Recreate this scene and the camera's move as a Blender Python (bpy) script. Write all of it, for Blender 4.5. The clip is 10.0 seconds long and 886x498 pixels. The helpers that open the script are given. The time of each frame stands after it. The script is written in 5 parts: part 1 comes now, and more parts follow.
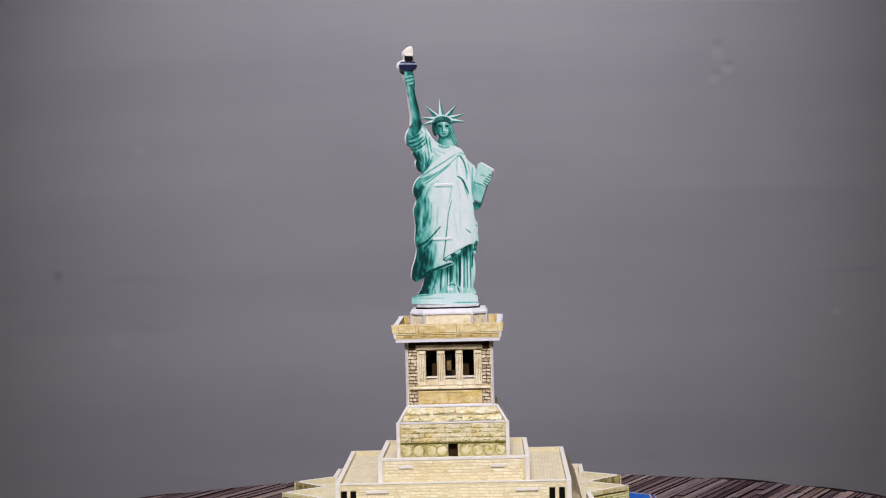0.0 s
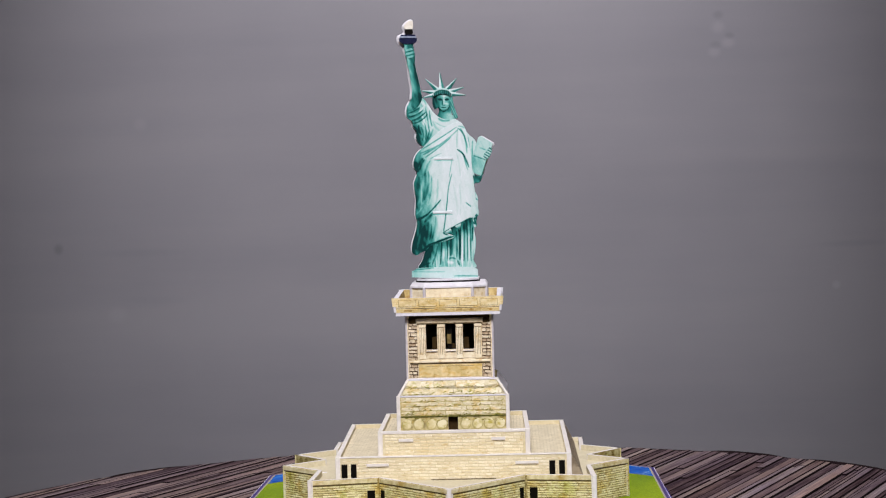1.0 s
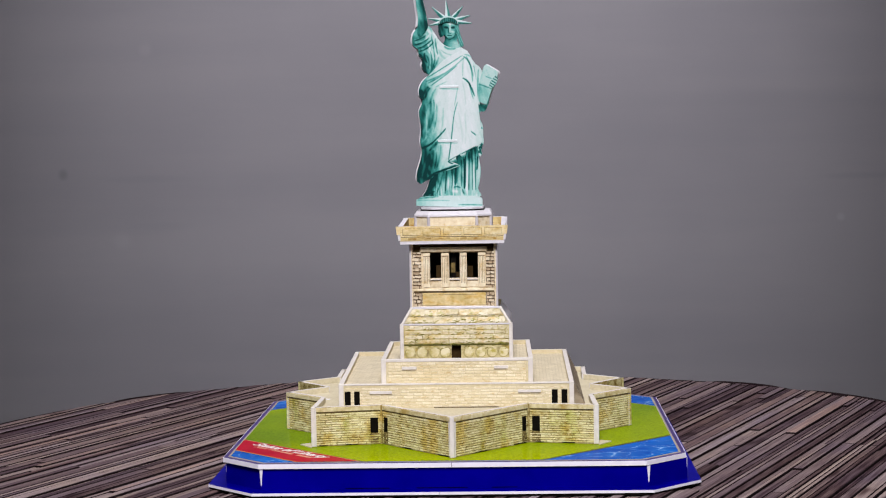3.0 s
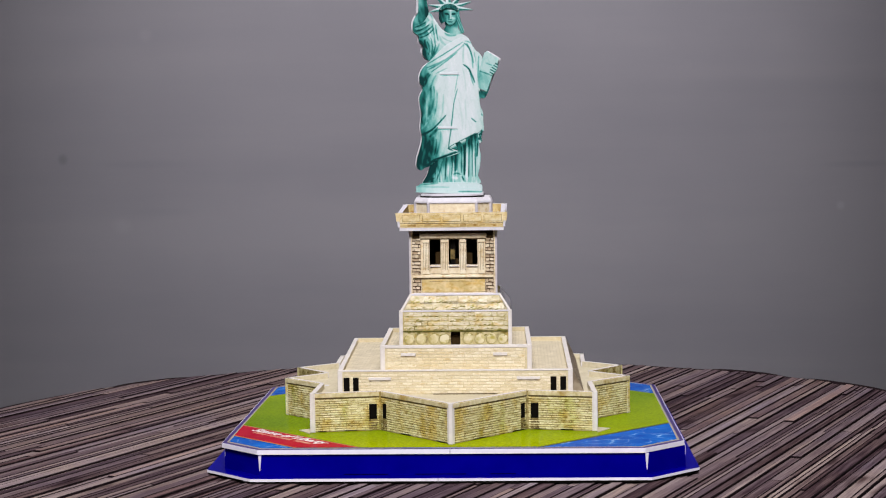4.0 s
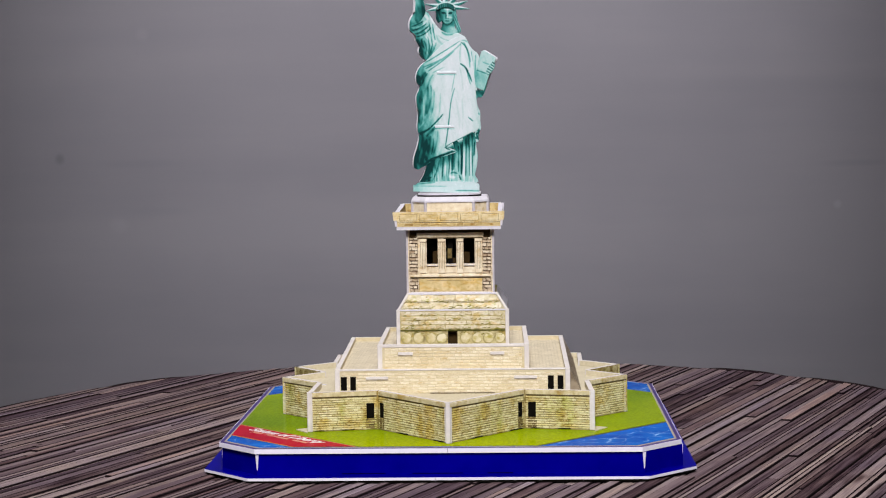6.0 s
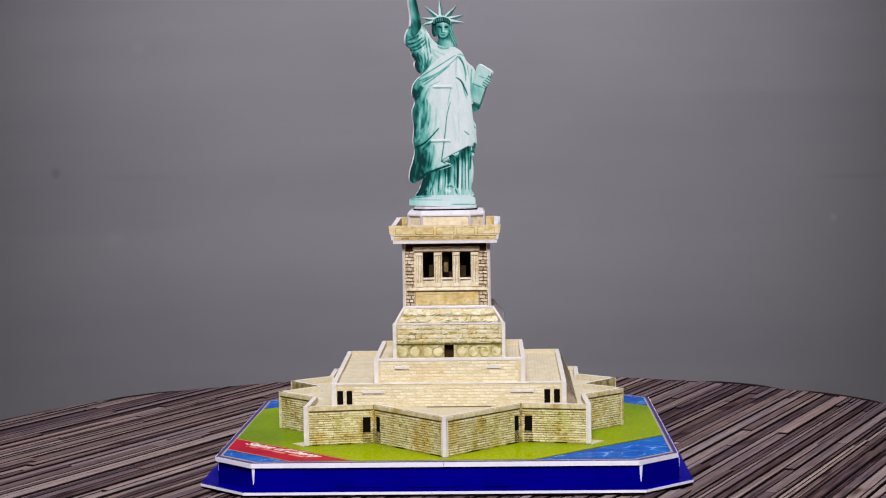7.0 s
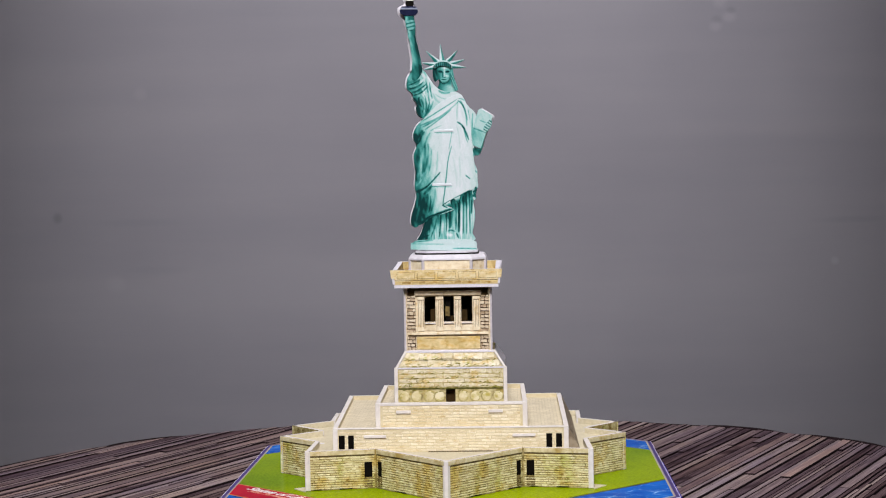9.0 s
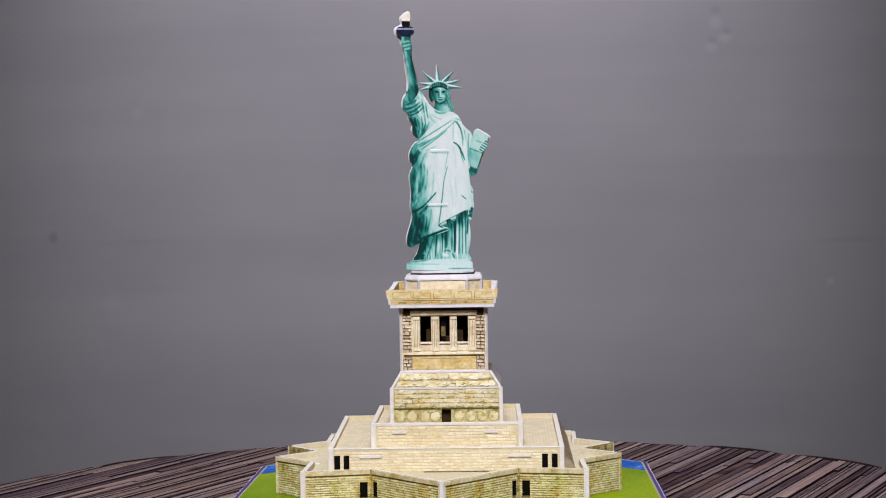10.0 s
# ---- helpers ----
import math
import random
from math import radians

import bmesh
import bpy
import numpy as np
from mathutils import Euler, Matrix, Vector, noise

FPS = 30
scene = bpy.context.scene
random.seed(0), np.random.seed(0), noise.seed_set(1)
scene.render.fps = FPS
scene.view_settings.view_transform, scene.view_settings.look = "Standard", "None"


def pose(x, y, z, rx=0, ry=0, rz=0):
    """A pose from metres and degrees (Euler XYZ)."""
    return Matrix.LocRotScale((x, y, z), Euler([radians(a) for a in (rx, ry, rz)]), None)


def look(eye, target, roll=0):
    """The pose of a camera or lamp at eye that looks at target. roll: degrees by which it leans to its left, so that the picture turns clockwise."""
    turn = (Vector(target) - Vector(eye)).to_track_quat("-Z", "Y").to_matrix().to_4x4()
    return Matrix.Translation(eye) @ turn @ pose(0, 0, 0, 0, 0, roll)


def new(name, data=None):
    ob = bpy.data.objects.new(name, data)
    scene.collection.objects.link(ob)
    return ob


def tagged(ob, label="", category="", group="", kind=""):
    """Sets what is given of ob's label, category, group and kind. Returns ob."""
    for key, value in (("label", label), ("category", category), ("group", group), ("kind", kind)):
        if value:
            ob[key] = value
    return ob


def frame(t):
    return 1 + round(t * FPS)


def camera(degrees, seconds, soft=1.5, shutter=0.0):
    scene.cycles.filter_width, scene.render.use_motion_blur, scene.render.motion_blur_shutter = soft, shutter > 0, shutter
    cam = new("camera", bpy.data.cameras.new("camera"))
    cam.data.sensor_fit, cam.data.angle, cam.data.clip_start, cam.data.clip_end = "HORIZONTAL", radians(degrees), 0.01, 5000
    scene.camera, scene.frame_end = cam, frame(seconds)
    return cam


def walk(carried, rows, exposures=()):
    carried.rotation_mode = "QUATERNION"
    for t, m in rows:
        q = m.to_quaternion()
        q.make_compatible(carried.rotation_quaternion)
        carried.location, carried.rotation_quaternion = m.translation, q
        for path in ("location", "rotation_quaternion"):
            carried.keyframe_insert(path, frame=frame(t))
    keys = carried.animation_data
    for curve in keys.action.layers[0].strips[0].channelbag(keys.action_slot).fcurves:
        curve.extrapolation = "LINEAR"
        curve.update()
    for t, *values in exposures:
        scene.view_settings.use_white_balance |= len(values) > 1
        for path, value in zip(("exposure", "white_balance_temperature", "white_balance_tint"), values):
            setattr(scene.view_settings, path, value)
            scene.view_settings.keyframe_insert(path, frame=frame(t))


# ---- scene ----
import itertools

cam = camera(27.6, 10.0, soft=1.15)
EYE = (0.0318, -0.9385, 0.1660)
# seconds, yaw, pitch, roll: the camera turns where it stands
ROWS = [
    (0.0, 2.145, -0.480, -1.472),
    (0.5, 2.137, -0.713, -1.541),
    (1.0, 2.171, -1.321, -1.492),
    (1.5, 2.241, -2.096, -1.388),
    (2.0, 2.318, -2.917, -1.236),
    (2.5, 2.359, -3.330, -1.155),
    (4.0, 2.352, -4.007, -0.735),
    (4.5, 2.381, -4.198, -0.742),
    (5.0, 2.427, -4.242, -0.666),
    (6.5, 2.173, -3.829, -0.859),
    (7.0, 2.134, -3.601, -0.858),
    (7.5, 2.105, -3.374, -0.835),
    (8.0, 2.125, -3.100, -0.914),
    (8.5, 2.176, -2.680, -0.950),
    (9.0, 2.157, -2.199, -0.987),
    (9.5, 2.074, -1.832, -0.992),
    (10.0, 2.015, -1.564, -0.894),
]
walk(cam, [(t, pose(*EYE, 90 + pitch, 0, yaw) @ pose(0, 0, 0, 0, 0, roll)) for t, yaw, pitch, roll in ROWS],
     exposures=[(0.0, 0.0)])

# ---- world and lamps ----
world = bpy.data.worlds.new("room_air")
scene.world = world
world.use_nodes = True
world.node_tree.nodes["Background"].inputs["Color"].default_value = (0.9, 0.92, 1.0, 1)
world.node_tree.nodes["Background"].inputs["Strength"].default_value = 0.05


def area_lamp(name, eye, target, size, watts, colour, spread=180):
    data = bpy.data.lights.new(name, "AREA")
    data.shape, data.size, data.energy, data.color, data.spread = "DISK", size, watts, colour, radians(spread)
    ob = new(name, data)
    ob.matrix_world = look(eye, target)
    return ob


def spot_lamp(name, eye, target, degrees, blend, radius, watts, colour):
    data = bpy.data.lights.new(name, "SPOT")
    data.spot_size, data.spot_blend, data.shadow_soft_size, data.energy, data.color = radians(degrees), blend, radius, watts, colour
    ob = new(name, data)
    ob.matrix_world = look(eye, target)
    return ob


# unseen key light; the narrow spread imitates lens darkening towards the edges
area_lamp("studio_panel_light", (0.03, -1.20, 1.10), (-0.01, 0.0, 0.08), 0.50, 4.85, (1.0, 0.968, 0.985), spread=66)
area_lamp("ceiling_panel_light", (0.0, 0.45, 1.50), (0.0, 0.40, 0.0), 0.60, 8.0, (1.0, 0.96, 1.0))
# added spot, no known lamp: its pool on the wall imitates lens vignetting
spot_lamp("wall_washer_light", (0.05, -0.05, 1.72), (-0.035, 0.90, 0.47), 39.5, 1.0, 0.05, 372.0, (1.0, 0.97, 1.0))


# ---- materials ----
def material(name, rough=0.5, coat=0.0, metal=0.0, shine=0.03):
    m = bpy.data.materials.new(name)
    m.use_nodes = True
    b = m.node_tree.nodes["Principled BSDF"]
    b.inputs["Roughness"].default_value = rough
    b.inputs["Metallic"].default_value = metal
    b.inputs["Coat Weight"].default_value = coat
    b.inputs["Coat Roughness"].default_value = 0.12
    b.inputs["Specular IOR Level"].default_value = shine
    return m, m.node_tree, b


def node(tree, kind, **values):
    n = tree.nodes.new(kind)
    for key, value in values.items():
        n.inputs[key.replace("_", " ")].default_value = value
    return n


def ramp(tree, fac, stops):
    n = tree.nodes.new("ShaderNodeValToRGB")
    while len(n.color_ramp.elements) < len(stops):
        n.color_ramp.elements.new(0.5)
    for e, (at, colour) in zip(n.color_ramp.elements, stops):
        e.position, e.color = at, (*colour, 1)
    tree.links.new(fac, n.inputs["Fac"])
    return n.outputs["Color"]


def mix(tree, fac, a, b, mode="MIX"):
    n = tree.nodes.new("ShaderNodeMix")
    n.data_type, n.blend_type = "RGBA", mode
    for socket, value in ((n.inputs[0], fac), (n.inputs[6], a), (n.inputs[7], b)):
        if isinstance(value, (int, float)):
            socket.default_value = value
        elif isinstance(value, tuple):
            socket.default_value = (*value, 1)
        else:
            tree.links.new(value, socket)
    return n.outputs[2]


def spotted(tree, scale, detail=4.0, coords="Object", stretch=None, turn=0.0):
    """Noise in metres of the object's own space."""
    c = tree.nodes.new("ShaderNodeTexCoord").outputs[coords]
    if stretch:
        for socket, value in (("Rotation", (0, 0, turn)), ("Scale", stretch)):
            mp = tree.nodes.new("ShaderNodeMapping")
            mp.inputs[socket].default_value = value
            tree.links.new(c, mp.inputs["Vector"])
            c = mp.outputs["Vector"]
    n = node(tree, "ShaderNodeTexNoise", Scale=scale, Detail=detail, Roughness=0.6)
    tree.links.new(c, n.inputs["Vector"])
    return n.outputs["Fac"]


def bumped(tree, b, height, strength, distance):
    n = node(tree, "ShaderNodeBump", Strength=strength, Distance=distance)
    tree.links.new(height, n.inputs["Height"])
    tree.links.new(n.outputs["Normal"], b.inputs["Normal"])


def stained(tree, colour, marks):
    """Patches of a second print tone that run over the joints: (scale, stretch up, threshold, tint)."""
    at = tree.nodes.new("ShaderNodeNewGeometry").outputs["Position"]
    for k, (scale, up, edge, tint) in enumerate(marks):
        mp = node(tree, "ShaderNodeMapping", Location=(3.1 * k, 1.7 * k, 0.4 * k), Scale=(scale, scale, scale * up))
        tree.links.new(at, mp.inputs["Vector"])
        n = node(tree, "ShaderNodeTexNoise", Scale=1.0, Detail=5.0, Roughness=0.65)
        tree.links.new(mp.outputs["Vector"], n.inputs["Vector"])
        fac = ramp(tree, n.outputs["Fac"], [(edge, (0, 0, 0)), (edge + 0.13, (1, 1, 1))])
        colour = mix(tree, fac, colour, mix(tree, 1.0, colour, tint, "MULTIPLY"))
    return colour


def mottled(name, colours, scale, rough=0.5, coat=0.0, fine=3000.0, relief=0.00005, per_piece=0.0, big=60.0, marks=(), shine=0.03):
    """A surface whose colour wanders over the ramp at two scales; per_piece shifts it from piece to piece."""
    m, tree, b = material(name, rough, coat, shine=shine)
    a, c = spotted(tree, scale), spotted(tree, big, 2.0)
    add = node(tree, "ShaderNodeMath")
    add.operation = "MULTIPLY_ADD"
    tree.links.new(c, add.inputs[0])
    add.inputs[1].default_value = 0.5
    tree.links.new(a, add.inputs[2])
    fac = add.outputs[0]
    if per_piece:
        info = tree.nodes.new("ShaderNodeObjectInfo")
        more = node(tree, "ShaderNodeMath")
        more.operation = "MULTIPLY_ADD"
        tree.links.new(info.outputs["Random"], more.inputs[0])
        more.inputs[1].default_value = per_piece
        tree.links.new(fac, more.inputs[2])
        less = node(tree, "ShaderNodeMath")
        less.operation = "SUBTRACT"
        tree.links.new(more.outputs[0], less.inputs[0])
        less.inputs[1].default_value = per_piece / 2
        fac = less.outputs[0]
    n = len(colours)
    stops = [(0.45 + 0.6 * i / max(1, n - 1), c) for i, c in enumerate(colours)]
    tree.links.new(stained(tree, ramp(tree, fac, stops), marks), b.inputs["Base Color"])
    bumped(tree, b, spotted(tree, fine, 3.0), 0.3, relief)
    return m


FOAM = mottled("foam_edge", [(0.54, 0.52, 0.57), (0.67, 0.65, 0.70)], 300, 0.65, big=40)

# brighter copy of the foam: light on the base edges put into the colour
FOAM_LIT = mottled("lit_foam_edge", [(0.70, 0.68, 0.78), (0.81, 0.79, 0.88)], 200, 0.6, big=40)
FOAM_WARM = mottled("cream_foam_edge", [(0.56, 0.52, 0.50), (0.70, 0.66, 0.63)], 350, 0.65, big=70)
# dimmer copy of the foam: shade on tower and stand edges painted in
FOAM_SHADED = mottled("shaded_foam_edge", [(0.38, 0.35, 0.39), (0.54, 0.51, 0.54)], 500, 0.65, big=120)

FORT_MARKS = ((95, 0.8, 0.50, (0.88, 0.74, 0.42)), (60, 0.45, 0.52, (0.78, 0.83, 0.46)), (330, 3.2, 0.535, (0.42, 0.33, 0.17)))
BRICK_FORT = mottled("olive_brick_print", [(0.40, 0.32, 0.12), (0.63, 0.57, 0.31), (0.74, 0.69, 0.45), (0.80, 0.76, 0.55)], 420, 0.35, 0.0, per_piece=0.30, big=70, marks=FORT_MARKS)
MORTAR_FORT = mottled("olive_mortar_print", [(0.09, 0.065, 0.016), (0.30, 0.24, 0.10), (0.60, 0.53, 0.31)], 330, 0.35, 0.0, big=80, marks=FORT_MARKS)
BRICK_PALE = mottled("cream_brick_print", [(0.57, 0.48, 0.30), (0.71, 0.632, 0.465), (0.78, 0.722, 0.575)], 400, 0.35, 0.0, per_piece=0.34, big=60, marks=((300, 1.5, 0.56, (0.82, 0.72, 0.55)), (50, 1.0, 0.52, (0.96, 0.91, 0.80))))
MORTAR_PALE = mottled("cream_mortar_print", [(0.48, 0.40, 0.24), (0.65, 0.575, 0.40)], 500, 0.35, 0.0, big=80)
DECK = mottled("beige_deck_print", [(0.46, 0.40, 0.27), (0.58, 0.52, 0.37), (0.64, 0.58, 0.43)], 600, 0.35, 0.0, big=90)
STONE = mottled("rubble_stone_print", [(0.46, 0.38, 0.18), (0.58, 0.51, 0.30), (0.68, 0.62, 0.43)], 380, 0.4, 0.0, per_piece=0.35, big=120, marks=((200, 1.2, 0.52, (0.66, 0.64, 0.26)),))
STONE_JOINT = mottled("rubble_joint_print", [(0.10, 0.07, 0.02), (0.48, 0.41, 0.21), (0.60, 0.53, 0.32)], 420, 0.4, 0.0, big=110, marks=((160, 1.4, 0.50, (0.80, 0.70, 0.40)),))
STONE_MARKS = ((160, 1.4, 0.50, (0.90, 0.76, 0.48)), (240, 2.2, 0.555, (0.62, 0.65, 0.25)), (430, 2.5, 0.575, (0.50, 0.43, 0.22)))
STONE_PALE = mottled("pale_rubble_print", [(0.52, 0.45, 0.28), (0.645, 0.578, 0.415), (0.725, 0.667, 0.525)], 420, 0.4, per_piece=0.34, big=150, marks=STONE_MARKS)
MOSS = mottled("moss_print", [(0.10, 0.09, 0.015), (0.24, 0.22, 0.05), (0.40, 0.35, 0.12)], 700, 0.5, per_piece=0.3, big=200)
DISC_LINE = mottled("olive_outline_print", [(0.22, 0.19, 0.06), (0.46, 0.40, 0.20)], 300, 0.5, big=250)
TRIM_TAN = mottled("tan_trim_print", [(0.50, 0.39, 0.24), (0.70, 0.60, 0.43), (0.78, 0.71, 0.55)], 350, 0.4, 0.0, per_piece=0.25, big=100, marks=((260, 1.0, 0.56, (0.84, 0.72, 0.52)),))
COPING = mottled("pale_coping_print", [(0.40, 0.31, 0.14), (0.60, 0.52, 0.32), (0.70, 0.63, 0.45)], 330, 0.4, per_piece=0.2, big=90, marks=((130, 1.0, 0.52, (0.72, 0.60, 0.34)),))
BRICK_GREY = mottled("grey_brown_brick_print", [(0.08, 0.058, 0.040), (0.18, 0.138, 0.095), (0.28, 0.23, 0.165)], 350, 0.4, per_piece=0.3, big=90)
TAN_DARK = mottled("brown_line_print_and_shade", [(0.05, 0.035, 0.02), (0.14, 0.10, 0.05)], 400, 0.4, 0.0)
FLUTE = mottled("brown_flute_print", [(0.09, 0.058, 0.032), (0.24, 0.17, 0.10)], 400, 0.4)
QUOIN_JOINT = mottled("brown_quoin_joint", [(0.03, 0.018, 0.012), (0.12, 0.075, 0.045)], 420, 0.4)
DEEP_BROWN = mottled("deep_brown_print_and_shade", [(0.07, 0.05, 0.02), (0.18, 0.13, 0.05), (0.34, 0.27, 0.12)], 420, 0.4, per_piece=0.3, big=200)
BLOCK_LINE = mottled("brown_block_line", [(0.12, 0.075, 0.03), (0.30, 0.21, 0.09)], 380, 0.4, big=160)
QUOIN = mottled("rough_quoin_print", [(0.34, 0.25, 0.16), (0.60, 0.50, 0.36), (0.74, 0.66, 0.52)], 420, 0.4, per_piece=0.45, big=160, marks=((380, 1.5, 0.55, (0.62, 0.50, 0.36)),))
MOSS_DARK = mottled("dark_moss_print", [(0.03, 0.03, 0.006), (0.14, 0.13, 0.035)], 500, 0.5, big=250)
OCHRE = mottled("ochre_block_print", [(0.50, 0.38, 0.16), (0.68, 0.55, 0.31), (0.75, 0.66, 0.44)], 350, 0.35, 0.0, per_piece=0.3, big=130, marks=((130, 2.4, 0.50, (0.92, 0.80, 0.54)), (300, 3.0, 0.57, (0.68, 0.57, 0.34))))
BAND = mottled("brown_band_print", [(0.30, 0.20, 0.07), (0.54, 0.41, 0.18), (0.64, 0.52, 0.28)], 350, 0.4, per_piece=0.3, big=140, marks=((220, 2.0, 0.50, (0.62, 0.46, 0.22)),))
# ink black that also paints shade in gaps and inside the tower
INK_SHADE_BLACK = mottled("black_ink_and_shade", [(0.003, 0.0025, 0.002), (0.006, 0.005, 0.004)], 500, 0.5)
DOOR_SHADE_BROWN = mottled("dark_brown_ink_and_shade", [(0.018, 0.011, 0.004), (0.045, 0.027, 0.010)], 500, 0.45)
NAVY = mottled("navy_print", [(0.0, 0.0, 0.17), (0.001, 0.0, 0.23)], 60, 0.3, 0.0, fine=900, big=15, shine=0.006)
SLOT_SHADE = mottled("slot_shade_blue", [(0.0, 0.0, 0.006), (0.0, 0.0, 0.014)], 200, 0.6)
JOINT_GREY = mottled("grey_joint", [(0.20, 0.18, 0.24), (0.32, 0.30, 0.36)], 300, 0.6)
VIOLET = mottled("violet_border_ink", [(0.035, 0.02, 0.13), (0.06, 0.035, 0.18)], 200, 0.3, 0.0)
GOLD_LINE = mottled("tan_border_ink", [(0.28, 0.25, 0.20), (0.40, 0.36, 0.28)], 200, 0.3, 0.0)
LAWN_LINE = mottled("olive_border_ink", [(0.05, 0.06, 0.012), (0.10, 0.11, 0.03)], 200, 0.3)
RED = mottled("crimson_banner_ink", [(0.30, 0.004, 0.022), (0.44, 0.010, 0.028)], 80, 0.2, 0.0, shine=0.004)
ORANGE_LINE = mottled("orange_edge_ink", [(0.55, 0.20, 0.05), (0.65, 0.28, 0.08)], 80, 0.2, 0.0)
LETTER = mottled("white_letter_ink", [(0.75, 0.72, 0.72), (0.85, 0.82, 0.82)], 200, 0.25, 0.0)
LETTER_SMALL = mottled("pink_letter_ink", [(0.62, 0.22, 0.16), (0.72, 0.34, 0.25)], 200, 0.25, 0.0)


def lawn_material():
    m, tree, b = material("green_lawn_print", 0.10, 0.0, shine=0.004)
    c = ramp(tree, spotted(tree, 14, 2.0, stretch=(1, 1, 1)), [(0.34, (0.150, 0.250, 0.002)), (0.50, (0.190, 0.295, 0.002)), (0.66, (0.250, 0.350, 0.002))])
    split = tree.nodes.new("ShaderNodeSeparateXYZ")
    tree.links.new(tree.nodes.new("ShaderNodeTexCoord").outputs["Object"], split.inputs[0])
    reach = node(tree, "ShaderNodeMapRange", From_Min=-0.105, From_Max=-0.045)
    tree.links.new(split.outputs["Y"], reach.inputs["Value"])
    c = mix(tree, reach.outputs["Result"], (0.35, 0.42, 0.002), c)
    d = ramp(tree, spotted(tree, 900, 4.0), [(0.32, (0.62, 0.62, 0.5)), (0.66, (1.05, 1.05, 1.05))])
    tree.links.new(mix(tree, 1.0, c, d, "MULTIPLY"), b.inputs["Base Color"])
    bumped(tree, b, spotted(tree, 40, 2.0), 0.1, 0.0004)
    return m


def water_material():
    m, tree, b = material("blue_water_print", 0.12, 0.0, shine=0.004)
    v = node(tree, "ShaderNodeTexVoronoi", Scale=85.0)
    v.feature = "DISTANCE_TO_EDGE"
    w = node(tree, "ShaderNodeTexNoise", Scale=60.0, Detail=3.0)
    c = tree.nodes.new("ShaderNodeTexCoord")
    tree.links.new(c.outputs["Object"], w.inputs["Vector"])
    tree.links.new(mix(tree, 0.012, c.outputs["Object"], w.outputs["Color"], "ADD"), v.inputs["Vector"])
    lines = ramp(tree, v.outputs["Distance"], [(0.0, (0.34, 0.60, 0.82)), (0.045, (0.012, 0.15, 0.54)), (0.4, (0.001, 0.045, 0.34))])
    tone = ramp(tree, spotted(tree, 45, 3.0), [(0.3, (0.001, 0.04, 0.31)), (0.7, (0.008, 0.14, 0.54))])
    where = ramp(tree, spotted(tree, 70, 3.0), [(0.48, (0.06, 0.06, 0.06)), (0.66, (0.75, 0.75, 0.75))])
    tree.links.new(mix(tree, where, tone, lines), b.inputs["Base Color"])
    bumped(tree, b, spotted(tree, 40, 2.0), 0.1, 0.0004)
    return m


def paving_material():
    m, tree, b = material("beige_paving_print", 0.4)
    c = tree.nodes.new("ShaderNodeTexCoord")
    k = node(tree, "ShaderNodeTexBrick", Scale=1.0, Mortar_Size=0.00016, Brick_Width=0.0034, Row_Height=0.0034, Color1=(0.74, 0.66, 0.49, 1), Color2=(0.64, 0.56, 0.40, 1), Mortar=(0.48, 0.41, 0.28, 1))
    tree.links.new(c.outputs["Object"], k.inputs["Vector"])
    d = ramp(tree, spotted(tree, 250, 4.0), [(0.3, (0.84, 0.84, 0.84)), (0.7, (1, 1, 1))])
    tree.links.new(mix(tree, 1.0, k.outputs["Color"], d, "MULTIPLY"), b.inputs["Base Color"])
    return m


PAVING = paving_material()
# spots and streaks in the wall colour: across, up, half width, half height, tint;
# the dark and pale pairs paint shade and light on small dents
WALL_Y = 0.90
WALL_MARKS = ((0.2465, 0.3535, 0.008, 0.006, 0.88), (0.2463, 0.3408, 0.010, 0.009, 1.13), (0.2577, 0.3322, 0.007, 0.005, 0.88), (0.2560, 0.3252, 0.010, 0.008, 1.14), (0.2432, 0.3231, 0.008, 0.006, 0.90), (0.2420, 0.3163, 0.009, 0.008, 1.14),
              (-0.4335, 0.1330, 0.007, 0.008, 0.80), (0.3595, 0.0775, 0.006, 0.006, 1.16), (-0.345, 0.259, 0.010, 0.009, 1.08), (-0.374, 0.064, 0.014, 0.012, 1.07), (0.378, 0.119, 0.050, 0.005, 0.93),
              (0.250, 0.198, 0.300, 0.014, 0.965), (-0.350, 0.127, 0.060, 0.006, 0.955), (-0.330, 0.078, 0.050, 0.006, 0.965), (-0.150, 0.330, 0.200, 0.010, 1.02))


